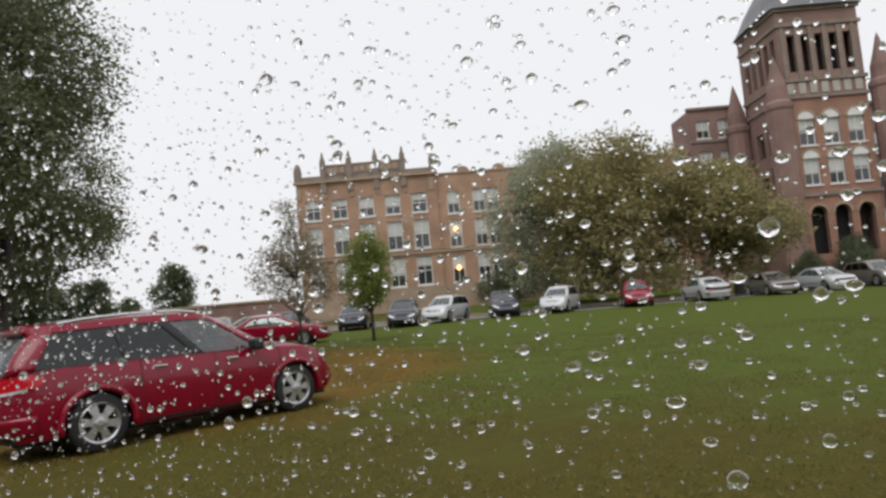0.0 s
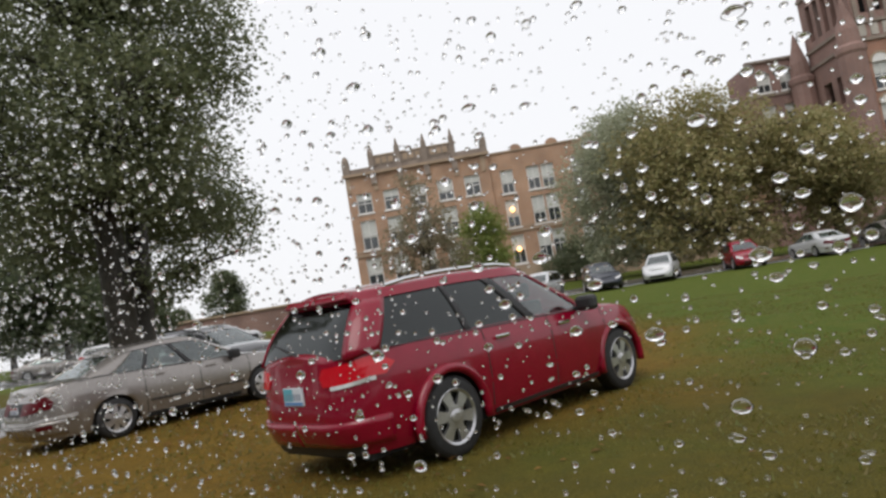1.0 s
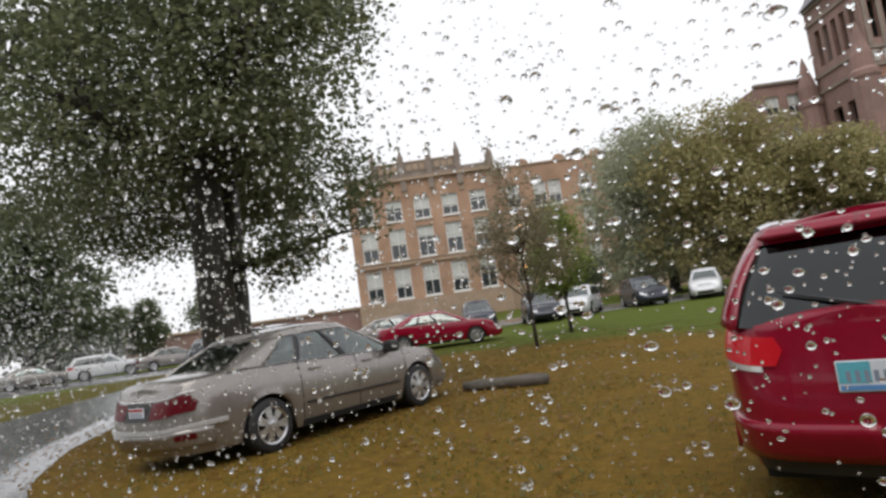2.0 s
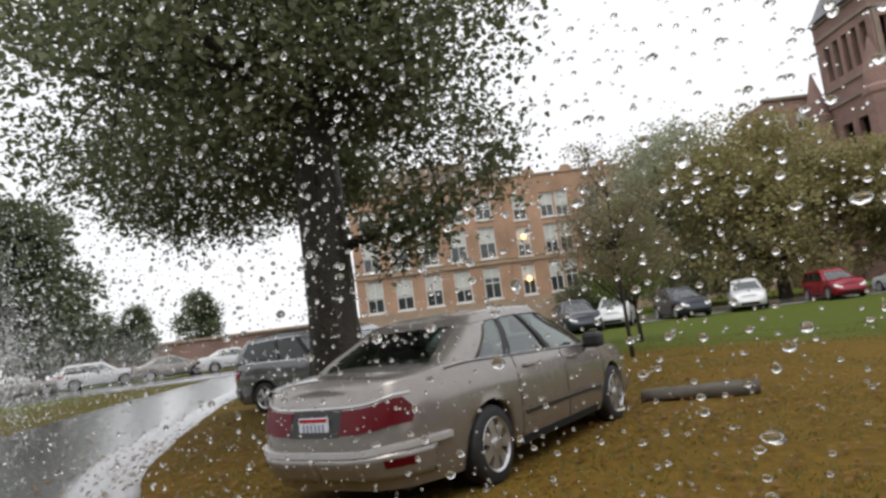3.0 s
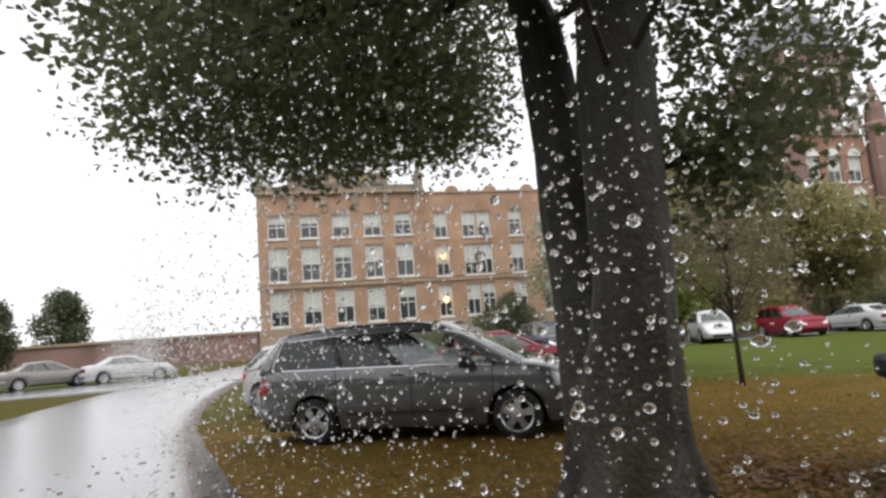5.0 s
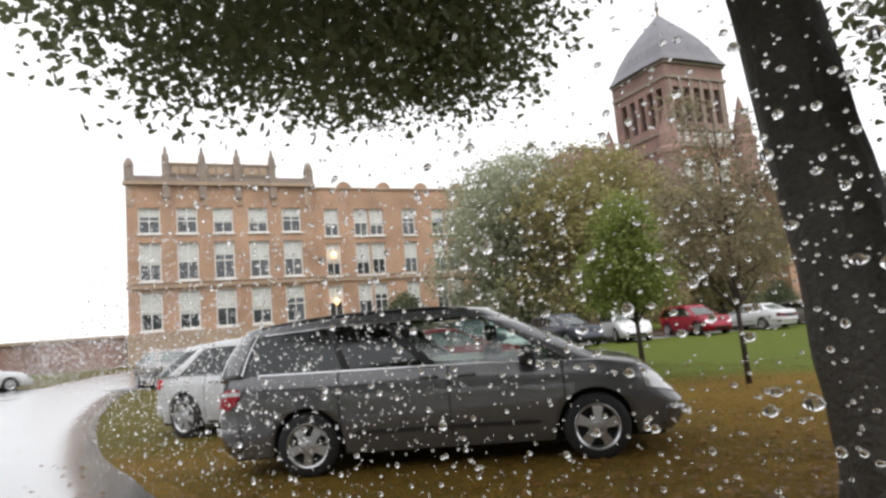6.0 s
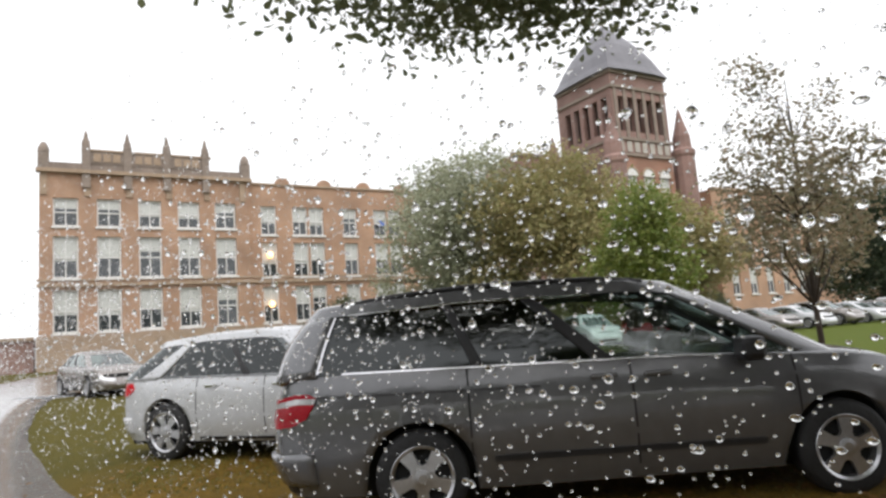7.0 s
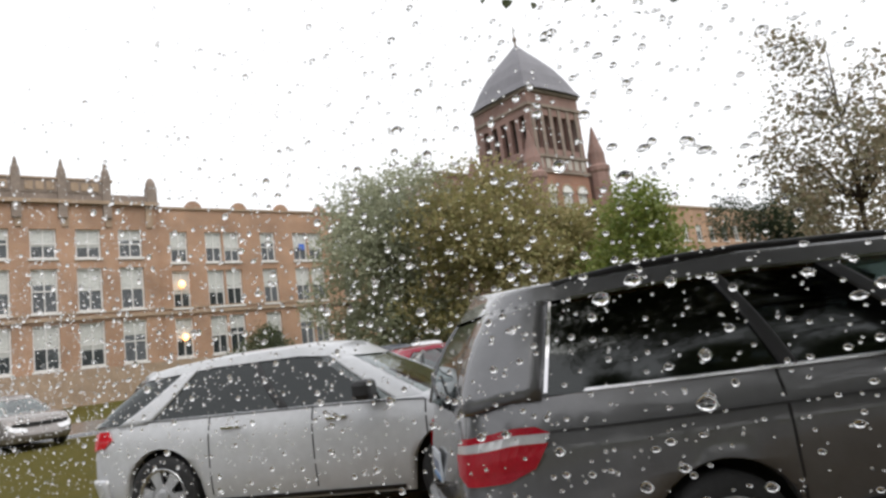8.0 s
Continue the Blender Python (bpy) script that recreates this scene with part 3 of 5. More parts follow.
    rings = [[bm.verts.new((cu + sx * h * r, cv + sy * h * r, z)) for sx, sy in ((-1, -1), (-0.45, -1.06), (0.45, -1.06), (1, -1), (1.06, -0.45), (1.06, 0.45), (1, 1), (0.45, 1.06), (-0.45, 1.06), (-1, 1), (-1.06, 0.45), (-1.06, -0.45))] for r, z in prof]
    for a, b in zip(rings, rings[1:]):
        for k in range(12):
            bm.faces.new((a[k], a[(k + 1) % 12], b[(k + 1) % 12], b[k]))
    bm.faces.new(rings[0][::-1]), bm.faces.new(rings[-1])
    part("roof", bm, M_SLATE, hall)
    bm = bmesh.new()
    bm_lathe_at(bm, cu, cv, [(0.2, 36.9), (0.12, 37.7), (0.26, 38.0), (0.26, 38.2), (0.08, 38.5), (0.04, 39.9)])
    part("finial", bm, M_STONE_GREY, hall)
    for u, v in ((tu0 - 1.0, tb + 0.6), (tu0 - 0.9, tf - 0.3), (tu1 + 1.6, tf - 0.3), (tu1 + 1.6, tb + 0.6)):
        bm = bmesh.new()
        d = -3.2 if u < tu0 else -1.6
        bm_lathe_at(bm, u, v, [(1.25, z0), (1.25, 21.5 + d), (1.4, 21.8 + d), (1.4, 22.3 + d), (1.05, 22.6 + d), (1.0, 24.0 + d), (0.6, 25.4 + d), (0.2, 27.0 + d), (0.0, 27.6 + d)])
        part("turret", bm, M_BRICK_DARK, hall)
    # far wing beyond the tower
    facade(hall, 74, 132, -7.5, z0, 17.6, [(77 + 3.6 * k, 1.6) for k in range(15)], rows, M_BRICK, 15, rng)
    part("coping", box(74.2, 132.2, -7.7, -7.0, 17.6, 17.9), M_STONE, hall)
    for z in (10.3, 5.6):
        bm = bmesh.new()
        bm_lathe_at(bm, 18.9, 0.22, [(0.05, z - 0.3), (0.2, z - 0.22), (0.28, z), (0.2, z + 0.22), (0.05, z + 0.3)])
        part("window_lamp", bm, M_GLOW, hall, "warm lit globe lamp in a window")
    part("window_sign", box(30.5, 31.1, 0.2, 0.26, 13.3, 13.9, 0.02), M_SIGN_BLUE, hall, "small blue sign in a window")
    # low annex against the end pavilion
    part("annex_wall", box(-27, -0.3, 0.6, 9, z0, 3.5), M_BRICK_DARK, hall)
    part("annex_coping", box(-27.2, -0.3, 0.4, 9.2, 3.5, 3.75), M_STONE, hall)
    return hall


def bm_lathe_at(bm, u, v, prof, n=12):
    rings = [[bm.verts.new((u + r * math.cos(2 * math.pi * k / n), v + r * math.sin(2 * math.pi * k / n), z)) for k in range(n)] for r, z in [(max(r, 0.004), z) for r, z in prof]]
    for a, b in zip(rings, rings[1:]):
        for k in range(n):
            bm.faces.new((a[k], a[(k + 1) % n], b[(k + 1) % n], b[k]))
    bm.faces.new(rings[-1])


build_hall()


# ---- cars ----
def half_perimeter(a, b, p, n):
    """The right half of a superellipse from its rear middle to its front middle, evenly spaced; as (x/a, y/b) pairs."""
    th = np.linspace(math.pi, 2 * math.pi, 6001)
    c, s = np.cos(th), np.sin(th)
    x, y = np.sign(c) * np.abs(c) ** (2 / p), np.sign(s) * np.abs(s) ** (2 / p)
    d = np.concatenate([[0], np.cumsum(np.hypot(np.diff(x * a), np.diff(y * b)))])
    return d / d[-1], x, y


class CarShape:
    """The outer form of a car: a lower body and a glasshouse, each a stack of rounded outlines."""

    def __init__(self, spec):
        self.s = spec
        self.a, self.b = spec["L"] / 2, spec["W"] / 2
        self.body_t = half_perimeter(self.a, self.b, spec.get("p", 5), 1)
        g = spec["house"]
        self.house_t = half_perimeter((g["f0"] - g["r0"]) / 2, g["b0"], 7, 1)

    def shoulder(self, x):
        xs, zs = zip(*self.s["line"])
        return float(np.interp(x, xs, zs))

    def body(self, tau, v, off=0.0, side=-1):
        s = self.s
        t, X, Y = self.body_t
        xn, yn = float(np.interp(tau, t, X)), float(np.interp(tau, t, Y))
        k = abs(xn) ** 6
        tuck = np.interp(v, (0, 0.3, 0.55, 1), (0.955, 1.0, 1.0, s.get("nose", 0.95) if xn > 0 else s.get("tail", 0.96)))
        w = np.interp(v, (0, 0.12, 0.4, 0.74, 0.84, 1), (0.93, 0.97, 1.0, 0.998, 0.985, 0.938))
        x = xn * self.a * (1 - (1 - float(tuck)) * k)
        low = s["sill"]
        if abs(yn) > 0.85:
            for ax in s["axles"]:
                dx = abs(xn * self.a - ax)
                if dx < s["arch"]:
                    low = max(low, s["wheel"] + math.sqrt(s["arch"] ** 2 - dx * dx))
        top = self.shoulder(xn * self.a)
        z = max(s["sill"] + (top - s["sill"]) * v, low + 0.02 * v)
        n = Vector((np.sign(xn) * abs(xn) ** 5 / self.a, np.sign(yn) * abs(yn) ** 5 / self.b, 0)).normalized()
        p = Vector((x, yn * self.b * float(w), z)) + n * off
        if side > 0:
            p.y = -p.y
        return p

    def house(self, tau, v, off=0.0, side=-1):
        g = self.s["house"]
        t, X, Y = self.house_t
        xn, yn = float(np.interp(tau, t, X)), float(np.interp(tau, t, Y))
        f, r = g["f0"] + (g["f1"] - g["f0"]) * v, g["r0"] + (g["r1"] - g["r0"]) * v
        x = (f + r) / 2 + xn * (f - r) / 2
        hw = g["b0"] + (g["b1"] - g["b0"]) * v + 0.035 * math.sin(math.pi * v)
        zb = self.shoulder(x) - 0.015
        xs, zs = zip(*g["roof"])
        zt = float(np.interp(x, xs, zs))
        bulge = 0.05 * math.sin(math.pi * v) * (abs(xn) ** 8)
        n = Vector((np.sign(xn) * abs(xn) ** 7 / 1.5, np.sign(yn) * abs(yn) ** 7 / 0.8, 0.25)).normalized()
        p = Vector((x + np.sign(xn) * bulge, yn * hw, zb + (zt - zb) * v)) + n * off
        if side > 0:
            p.y = -p.y
        return p


def patch(fn, t0, t1, v0, v1, nt, nv, off, inner=-0.01, side=-1, t0b=None, t1b=None):
    """A piece of a car's skin between two places along it and two heights; it may lean (t0b, t1b at the top)."""
    t0b, t1b = t0 if t0b is None else t0b, t1 if t1b is None else t1b
    bm = bmesh.new()
    P, Q = [], []
    for i in range(nt + 1):
        rp, rq = [], []
        for j in range(nv + 1):
            f = j / nv
            a, b = t0 + (t0b - t0) * f, t1 + (t1b - t1) * f
            tau, v = a + (b - a) * i / nt, v0 + (v1 - v0) * f
            rp.append(fn(tau, v, off, side))
            rq.append(fn(tau, v, inner, side))
        P.append(rp)
        Q.append(rq)
    grid_mesh(bm, P, Q)
    bmesh.ops.recalc_face_normals(bm, faces=bm.faces)
    return bm


def both_sides(fn, n, vs, off=0.0):
    """A whole closed band of skin round the car."""
    bm = bmesh.new()
    cols = [(k / n, -1) for k in range(n + 1)] + [(k / n, 1) for k in range(n - 1, 0, -1)]
    V = [[bm.verts.new(fn(t, v, off, sd)) for v in vs] for t, sd in cols]
    m = len(cols)
    for i in range(m):
        for j in range(len(vs) - 1):
            bm.faces.new((V[i][j], V[(i + 1) % m][j], V[(i + 1) % m][j + 1], V[i][j + 1]))
    return bm, V, n


def top_cap(bm, V, n, crown, seg=8):
    """Closes the top of a band with a crowned surface."""
    m = len(V)
    prev = None
    for i in range(n + 1):
        r, l = V[i][-1], V[(m - i) % m][-1]
        if i == 0 or i == n:
            row = [r] * (seg + 1)
        else:
            row = [r]
            for k in range(1, seg):
                t = k / seg
                p = r.co.lerp(l.co, t)
                p.z += crown * (1 - (2 * t - 1) ** 2)
                row.append(bm.verts.new(p))
            row.append(l)
        if prev:
            for k in range(seg):
                q = []
                for vv in (prev[k], row[k], row[k + 1], prev[k + 1]):
                    if vv not in q:
                        q.append(vv)
                if len(q) > 2:
                    bm.faces.new(q)
        prev = row


def wheel_meshes(r, width, spokes=5):
    t = bmesh.new()
    bm_lathe(t, [(r * 0.66, -width / 2), (r * 0.86, -width / 2), (r * 0.98, -width * 0.4), (r, -width * 0.25), (r, width * 0.25), (r * 0.98, width * 0.4), (r * 0.86, width / 2), (r * 0.66, width / 2), (r * 0.66, -width / 2)], 36)
    m = bmesh.new()
    bm_lathe(m, [(r * 0.69, -width * 0.49), (r * 0.67, -width * 0.52), (r * 0.615, -width * 0.46), (r * 0.6, -width * 0.2), (r * 0.6, width * 0.3)], 36)
    for k in range(spokes):
        a = 2 * math.pi * k / spokes
        rot = Matrix.Rotation(a, 4, "Y")
        s = bmesh.new()
        pts = [(r * 0.1, 0.07 * r / 0.33), (r * 0.3, 0.036 * r / 0.33), (r * 0.63, 0.055 * r / 0.33)]
        for (x0, h0), (x1, h1) in zip(pts, pts[1:]):
            v = [s.verts.new(p) for p in ((x0, -width * 0.46, -h0), (x1, -width * 0.44, -h1), (x1, -width * 0.44, h1), (x0, -width * 0.46, h0), (x0, -width * 0.3, -h0), (x1, -width * 0.3, -h1), (x1, -width * 0.3, h1), (x0, -width * 0.3, h0))]
            for q in ((0, 1, 2, 3), (7, 6, 5, 4), (0, 4, 5, 1), (3, 2, 6, 7)):
                s.faces.new([v[i] for i in q])
        s.transform(rot)
        tmp = bpy.data.meshes.new("spoke")
        s.to_mesh(tmp)
        s.free()
        m.from_mesh(tmp)
        bpy.data.meshes.remove(tmp)
    rings = bm_lathe(m, [(r * 0.18, -width * 0.3), (r * 0.18, -width * 0.49), (r * 0.1, -width * 0.52), (0.002, -width * 0.52)], 20)
    d = bmesh.new()
    bm_lathe(d, [(0.003, -width * 0.18), (r * 0.59, -width * 0.18)], 24)
    out = []
    for name, bm, material in (("tyre", t, M_TYRE), ("rim", m, M_RIM), ("brake_disc", d, M_UNDER_SHADE)):
        bmesh.ops.recalc_face_normals(bm, faces=bm.faces)
        me = bpy.data.meshes.new(name)
        bm.to_mesh(me)
        bm.free()
        me.materials.append(material)
        me.polygons.foreach_set("use_smooth", [name == "tyre"] * len(me.polygons))
        out.append(me)
    return out


def add_strip(car, shape, name, material, t0, t1, v0, v1, off, sides=(-1, 1), nt=12, nv=2, label="", fn=None, inner=-0.01, **kw):
    for sd in sides:
        part(name, patch(fn or shape.body, t0, t1, v0, v1, nt, nv, off, inner, sd, **kw), material, car, label, smooth=False)


def build_car(name, spec, paint, place, label, group="", fine=True):
    x, y, heading = place
    m = Matrix.Translation((x, y, ground_z(x, y) - 0.02 + spec.get("lift", 0))) @ Matrix.Rotation(radians(90 - heading), 4, "Z")
    car = empty(name, m, label, "car", group)
    sh = CarShape(spec)
    n = 150 if fine else 60
    bm, V, k = both_sides(sh.body, n, [0, 0.05, 0.14, 0.26, 0.4, 0.55, 0.7, 0.82, 0.92, 0.97, 1.0] if fine else [0, 0.15, 0.4, 0.7, 0.93, 1.0])
    top_cap(bm, V, k, spec.get("crown", 0.06))
    bmesh.ops.recalc_face_normals(bm, faces=bm.faces)
    part("body", bm, paint, car, smooth=True)
    g = spec["house"]
    # glasshouse: thin glass band with painted roof and pillars over it
    for t0, t1, material in spec["glass"]:
        for sd in (-1, 1):
            bmg = bmesh.new()
            nn = max(3, int((t1 - t0) * 60))
            grid_mesh(bmg, [[sh.house(t0 + (t1 - t0) * i / nn, v, 0, sd) for v in (0, 0.2, 0.4, 0.6, 0.8, 0.95)] for i in range(nn + 1)])
            bmg.normal_update()
            if sum(f.normal.dot(f.calc_center_median() - Vector(((g["f0"] + g["r0"]) / 2, 0, 1.1))) for f in bmg.faces) < 0:
                bmesh.ops.reverse_faces(bmg, faces=bmg.faces)
            part("window", bmg, material, car, smooth=True)
    bm, V, k = both_sides(sh.house, 60 if fine else 30, [0.84, 0.88, 0.93, 0.97, 1.0], 0.014)
    top_cap(bm, V, k, g.get("crown", 0.05))
    bmesh.ops.recalc_face_normals(bm, faces=bm.faces)
    part("roof", bm, paint, car, smooth=True)
    for t0, t1, t0b, t1b, dark in spec["pillars"]:
        for sd in (-1, 1):
            part("pillar", patch(sh.house, t0, t1, -0.03, 0.86, 6, 8, 0.014, -0.03, sd, t0b, t1b), M_BLACK if dark else paint, car, smooth=True)
    # near-black block and plate stand in for shade in wheel wells and cabin; seats
    xf, xr = g["f0"] - 0.25, g["r0"] + 0.12
    part("underbody", box(-sh.a * 0.9, sh.a * 0.9, -sh.b * 0.72, sh.b * 0.72, 0.2, min(0.74, sh.shoulder(sh.a * 0.85) - 0.1)), M_UNDER_SHADE, car)
    part("cabin_shade", box(xr + 0.3, xf - 0.1, -sh.b * 0.8, sh.b * 0.8, sh.shoulder(0) - 0.16, sh.shoulder(0) - 0.1), M_UNDER_SHADE, car)
    if fine:
        zs = sh.shoulder(0)
        for sx in spec["seats"]:
            for sy in (-0.38, 0.38):
                bm = box(sx - 0.1, sx + 0.06, sy - 0.24, sy + 0.24, zs - 0.2, zs + 0.16, 0.05)
                bm_box(bm, sx - 0.08, sx + 0.02, sy - 0.13, sy + 0.13, zs + 0.19, zs + 0.37, 0.04)
                part("seat", bm, M_SEAT, car)
        part("steering_wheel", bm_tube(bmesh.new(), [(g["f0"] - 0.85 + 0.08 * math.sin(a), 0.38 + 0.18 * math.cos(a), zs + 0.02 + 0.17 * math.sin(a)) for a in np.linspace(0, 2 * math.pi, 17)], [0.015] * 17, 6, False), M_BLACK, car)
    # wheels
    tm, rm, dm = wheel_meshes(spec["wheel"], 0.22, spec.get("spokes", 5))
    for ax in spec["axles"]:
        for sd in (-1, 1):
            w = empty("wheel", Matrix(), "", "")
            w.parent = car
            w.matrix_basis = pose(ax, sd * (sh.b - 0.125), spec["wheel"] + 0.01, 0, 37 * ax, 0 if sd < 0 else 180)
            for nm, me in (("tyre", tm), ("rim", rm), ("brake_disc", dm)):
                share(nm, me, w, Matrix())
    if fine and spec.get("flare"):
        for ax in spec["axles"]:
            for sd in (-1, 1):
                pts = []
                for q in np.linspace(-10, 190, 21):
                    qx, qz = ax + math.cos(radians(q)) * (spec["arch"] + 0.015), spec["wheel"] + math.sin(radians(q)) * (spec["arch"] + 0.015)
                    pts.append(Vector((qx, sd * sh.b * 0.972, qz)))
                part("wheel_arch", bm_tube(bmesh.new(), pts, [0.045] * 21, 8), paint, car, smooth=True)
    # lamps and trim
    for nm, material, t0, t1, v0, v1, off, *lean in spec["trim"]:
        add_strip(car, sh, nm, material, t0, t1, v0, v1, off, t0b=lean[0] if lean else None, t1b=lean[1] if lean else None)
    if spec.get("quarter_trim"):
        q = spec["quarter_trim"]
        add_strip(car, sh, "window_trim", M_CHROME, q, q + 0.003, 0.02, 0.83, 0.016, fn=sh.house, nt=2, nv=8)
    if spec.get("window_trim"):
        add_strip(car, sh, "window_trim", M_CHROME, 0.21, 0.66, 0.828, 0.85, 0.019, fn=sh.house, nt=24)
    if fine:
        for sd in (-1, 1):
            part("rear_bumper", patch(sh.body, 0.0, spec.get("bumper_end", 0.165), 0.1, spec.get("bumper_top", 0.36), 16, 4, 0.03, -0.01, sd), paint, car, smooth=True)
            part("front_bumper", patch(sh.body, 0.855, 1.0, 0.08, 0.42, 16, 4, 0.025, -0.01, sd), paint, car, smooth=True)
        for tau in spec["seams"]:
            add_strip(car, sh, "door_gap", M_UNDER_SHADE, tau, tau + 0.0022, 0.12, 0.99, 0.0015, nt=1, nv=8, inner=-0.004)
        for tau in spec["handles"]:
            for sd in (-1, 1):
                p = sh.body(tau, 0.86, 0.02, sd)
                bm = box(p.x - 0.1, p.x + 0.1, p.y - 0.016, p.y + 0.016, p.z - 0.018, p.z + 0.018, 0.012)
                part("door_handle", bm, spec.get("handle_mat", paint), car)
        for sd in (-1, 1):
            mx, my, mz = spec["mirror"]
            bm = box(mx - 0.07, mx + 0.1, sd * my - 0.11, sd * my + 0.11, mz - 0.08, mz + 0.09, 0.045)
            bm_box(bm, mx + 0.0, mx + 0.06, min(sd * (my - 0.2), sd * (my - 0.1)), max(sd * (my - 0.2), sd * (my - 0.1)), mz - 0.07, mz - 0.03)
            part("door_mirror", bm, spec.get("mirror_mat", M_BLACK), car, smooth=False)
        px = sh.body(0.0, spec["plate_v"]).x
        pz = sh.body(0.0, spec["plate_v"]).z
        plate = part("number_plate", box(px - 0.018, px - 0.004, -0.155, 0.155, pz - 0.078, pz + 0.078, 0.004), M_PLATE, car, "white plate with a pale blue foot")
        part("plate_bar", box(px - 0.021, px - 0.0185, -0.145, 0.145, pz - 0.07, pz - 0.045), M_PLATE_BLUE, plate)
        if spec.get("plate_art"):
            part("plate_bar", box(px - 0.0208, px - 0.0186, 0.0, 0.146, pz - 0.035, pz + 0.072), M_PLATE_TEAL, plate)
        if spec.get("plate_top"):
            part("plate_bar", box(px - 0.021, px - 0.0185, -0.145, 0.145, pz + 0.045, pz + 0.072), M_LAMP_BRIGHT, plate)
        for q in range(6):
            part("plate_bar", box(px - 0.021, px - 0.0185, -0.115 + 0.041 * q, -0.094 + 0.041 * q, pz - 0.028, pz + 0.028), M_PLATE_INK, plate)
        if spec.get("rails"):
            for sd in (-1, 1):
                pts = [Vector((xx, sd * (g["b1"] - 0.02), float(np.interp(xx, *zip(*g["roof"]))) + dz - spec.get("rail_drop", 0))) for xx, dz in zip(np.linspace(g["r1"] + 0.25, g["f1"] - 0.25, 8), (0.02, 0.045, 0.05, 0.05, 0.05, 0.05, 0.045, 0.02))]
                part("roof_rail", bm_tube(bmesh.new(), pts, [0.02] * 8, 8), spec["rails"], car)
        if spec.get("wiper"):
            a, b2 = sh.house(0.02, 0.08, 0.03), sh.house(0.08, 0.3, 0.03, 1)
            part("rear_wiper", bm_tube(bmesh.new(), [a, a.lerp(b2, 0.5) - Vector((0.01, 0, 0)), b2], [0.012, 0.01, 0.006], 6), M_BLACK, car)
        for bar in spec.get("spoiler", ()):
            for sd in (-1, 1):
                part("spoiler", patch(sh.house, 0.0, bar, 0.87, 0.985, 12, 3, 0.075, 0.0, sd), paint, car, smooth=True)
    return car


MINIVAN = dict(L=5.1, W=1.96, p=5.5, sill=0.24, wheel=0.335, arch=0.395, axles=(1.6, -1.4), nose=0.9, tail=0.975, crown=0.07,
               line=[(-2.55, 1.06), (-2.3, 1.12), (0.5, 1.07), (1.2, 1.03), (1.75, 1.0), (2.15, 0.94), (2.38, 0.86), (2.55, 0.76)],
               house=dict(f0=1.85, f1=0.62, r0=-2.5, r1=-2.2, b0=0.9, b1=0.68, roof=[(-2.5, 1.55), (-2.1, 1.6), (-1.0, 1.66), (0.2, 1.65), (0.8, 1.59), (1.9, 1.52)], crown=0.05),
               glass=[(0.0, 0.55, M_GLASS_DARK), (0.55, 1.0, M_GLASS_CLEAR)],
               pillars=[(0.1, 0.185, 0.1, 0.185, False), (0.385, 0.4, 0.385, 0.4, True), (0.54, 0.565, 0.53, 0.555, True), (0.8, 0.86, 0.81, 0.87, False)],
               seats=(-1.5, -0.4, 0.6), trim=[], seams=(0.34, 0.52, 0.7), handles=(0.49, 0.55), mirror=(0.95, 1.05, 1.08), plate_v=0.62, rails=M_BLACK, rail_drop=0.022, wiper=True, spokes=5, window_trim=True, quarter_trim=0.186)
MINIVAN["trim"] = [("tail_lamp", M_LAMP_BRIGHT, 0.105, 0.14, 0.585, 0.64, 0.012, 0.094, 0.158), ("tail_lamp", M_LAMP_BRIGHT, 0.094, 0.158, 0.64, 0.76, 0.016, 0.088, 0.168), ("lamp_lens", M_LAMP_CLEAR, 0.09, 0.166, 0.76, 0.805, 0.016, 0.09, 0.17), ("tail_lamp", M_LAMP_BRIGHT, 0.09, 0.17, 0.805, 0.84, 0.016, 0.094, 0.16), ("head_lamp", M_LAMP_CLEAR, 0.83, 0.925, 0.66, 0.93, 0.014), ("fog_lamp", M_LAMP_CLEAR, 0.9, 0.925, 0.2, 0.3, 0.012),
                   ("side_moulding", M_BLACK, 0.365, 0.66, 0.22, 0.27, 0.01), ("bumper_trim", M_BLACK, 0.93, 1.0, 0.1, 0.35, 0.006), ("rear_bumper_trim", M_BLACK, 0.0, 0.13, 0.03, 0.1, 0.008), ("belt_moulding", M_CHROME, 0.18, 0.7, 0.985, 1.0, 0.006), ("slide_rail", M_BLACK, 0.17, 0.42, 0.80, 0.815, 0.004)]
CROSSOVER = dict(L=4.89, W=1.84, p=5, sill=0.26, wheel=0.365, arch=0.43, axles=(1.5, -1.39), nose=0.9, tail=0.985, crown=0.07,
                 line=[(-2.45, 1.06), (-2.2, 1.12), (0.4, 1.08), (1.0, 1.06), (1.7, 1.02), (2.15, 0.93), (2.35, 0.82), (2.45, 0.72)],
                 house=dict(f0=1.3, f1=0.3, r0=-2.38, r1=-2.0, b0=0.84, b1=0.63, roof=[(-2.4, 1.56), (-2.0, 1.6), (-0.9, 1.65), (0.0, 1.65), (0.5, 1.58), (1.3, 1.5)], crown=0.05),
                 glass=[(0.0, 0.62, M_GLASS_DARK), (0.62, 1.0, M_GLASS_CLEAR)],
                 pillars=[(0.13, 0.195, 0.13, 0.205, False), (0.4, 0.415, 0.4, 0.415, True), (0.59, 0.62, 0.575, 0.605, True), (0.8, 0.86, 0.81, 0.87, False)],
                 seats=(-1.3, -0.4, 0.45), trim=[], seams=(0.36, 0.53, 0.7), handles=(0.4, 0.57), mirror=(0.75, 1.03, 1.12), plate_v=0.66, rails=M_CHROME, wiper=True, spokes=6, handle_mat=M_CHROME, spoiler=(0.125,), plate_art=True)
CROSSOVER["flare"] = True
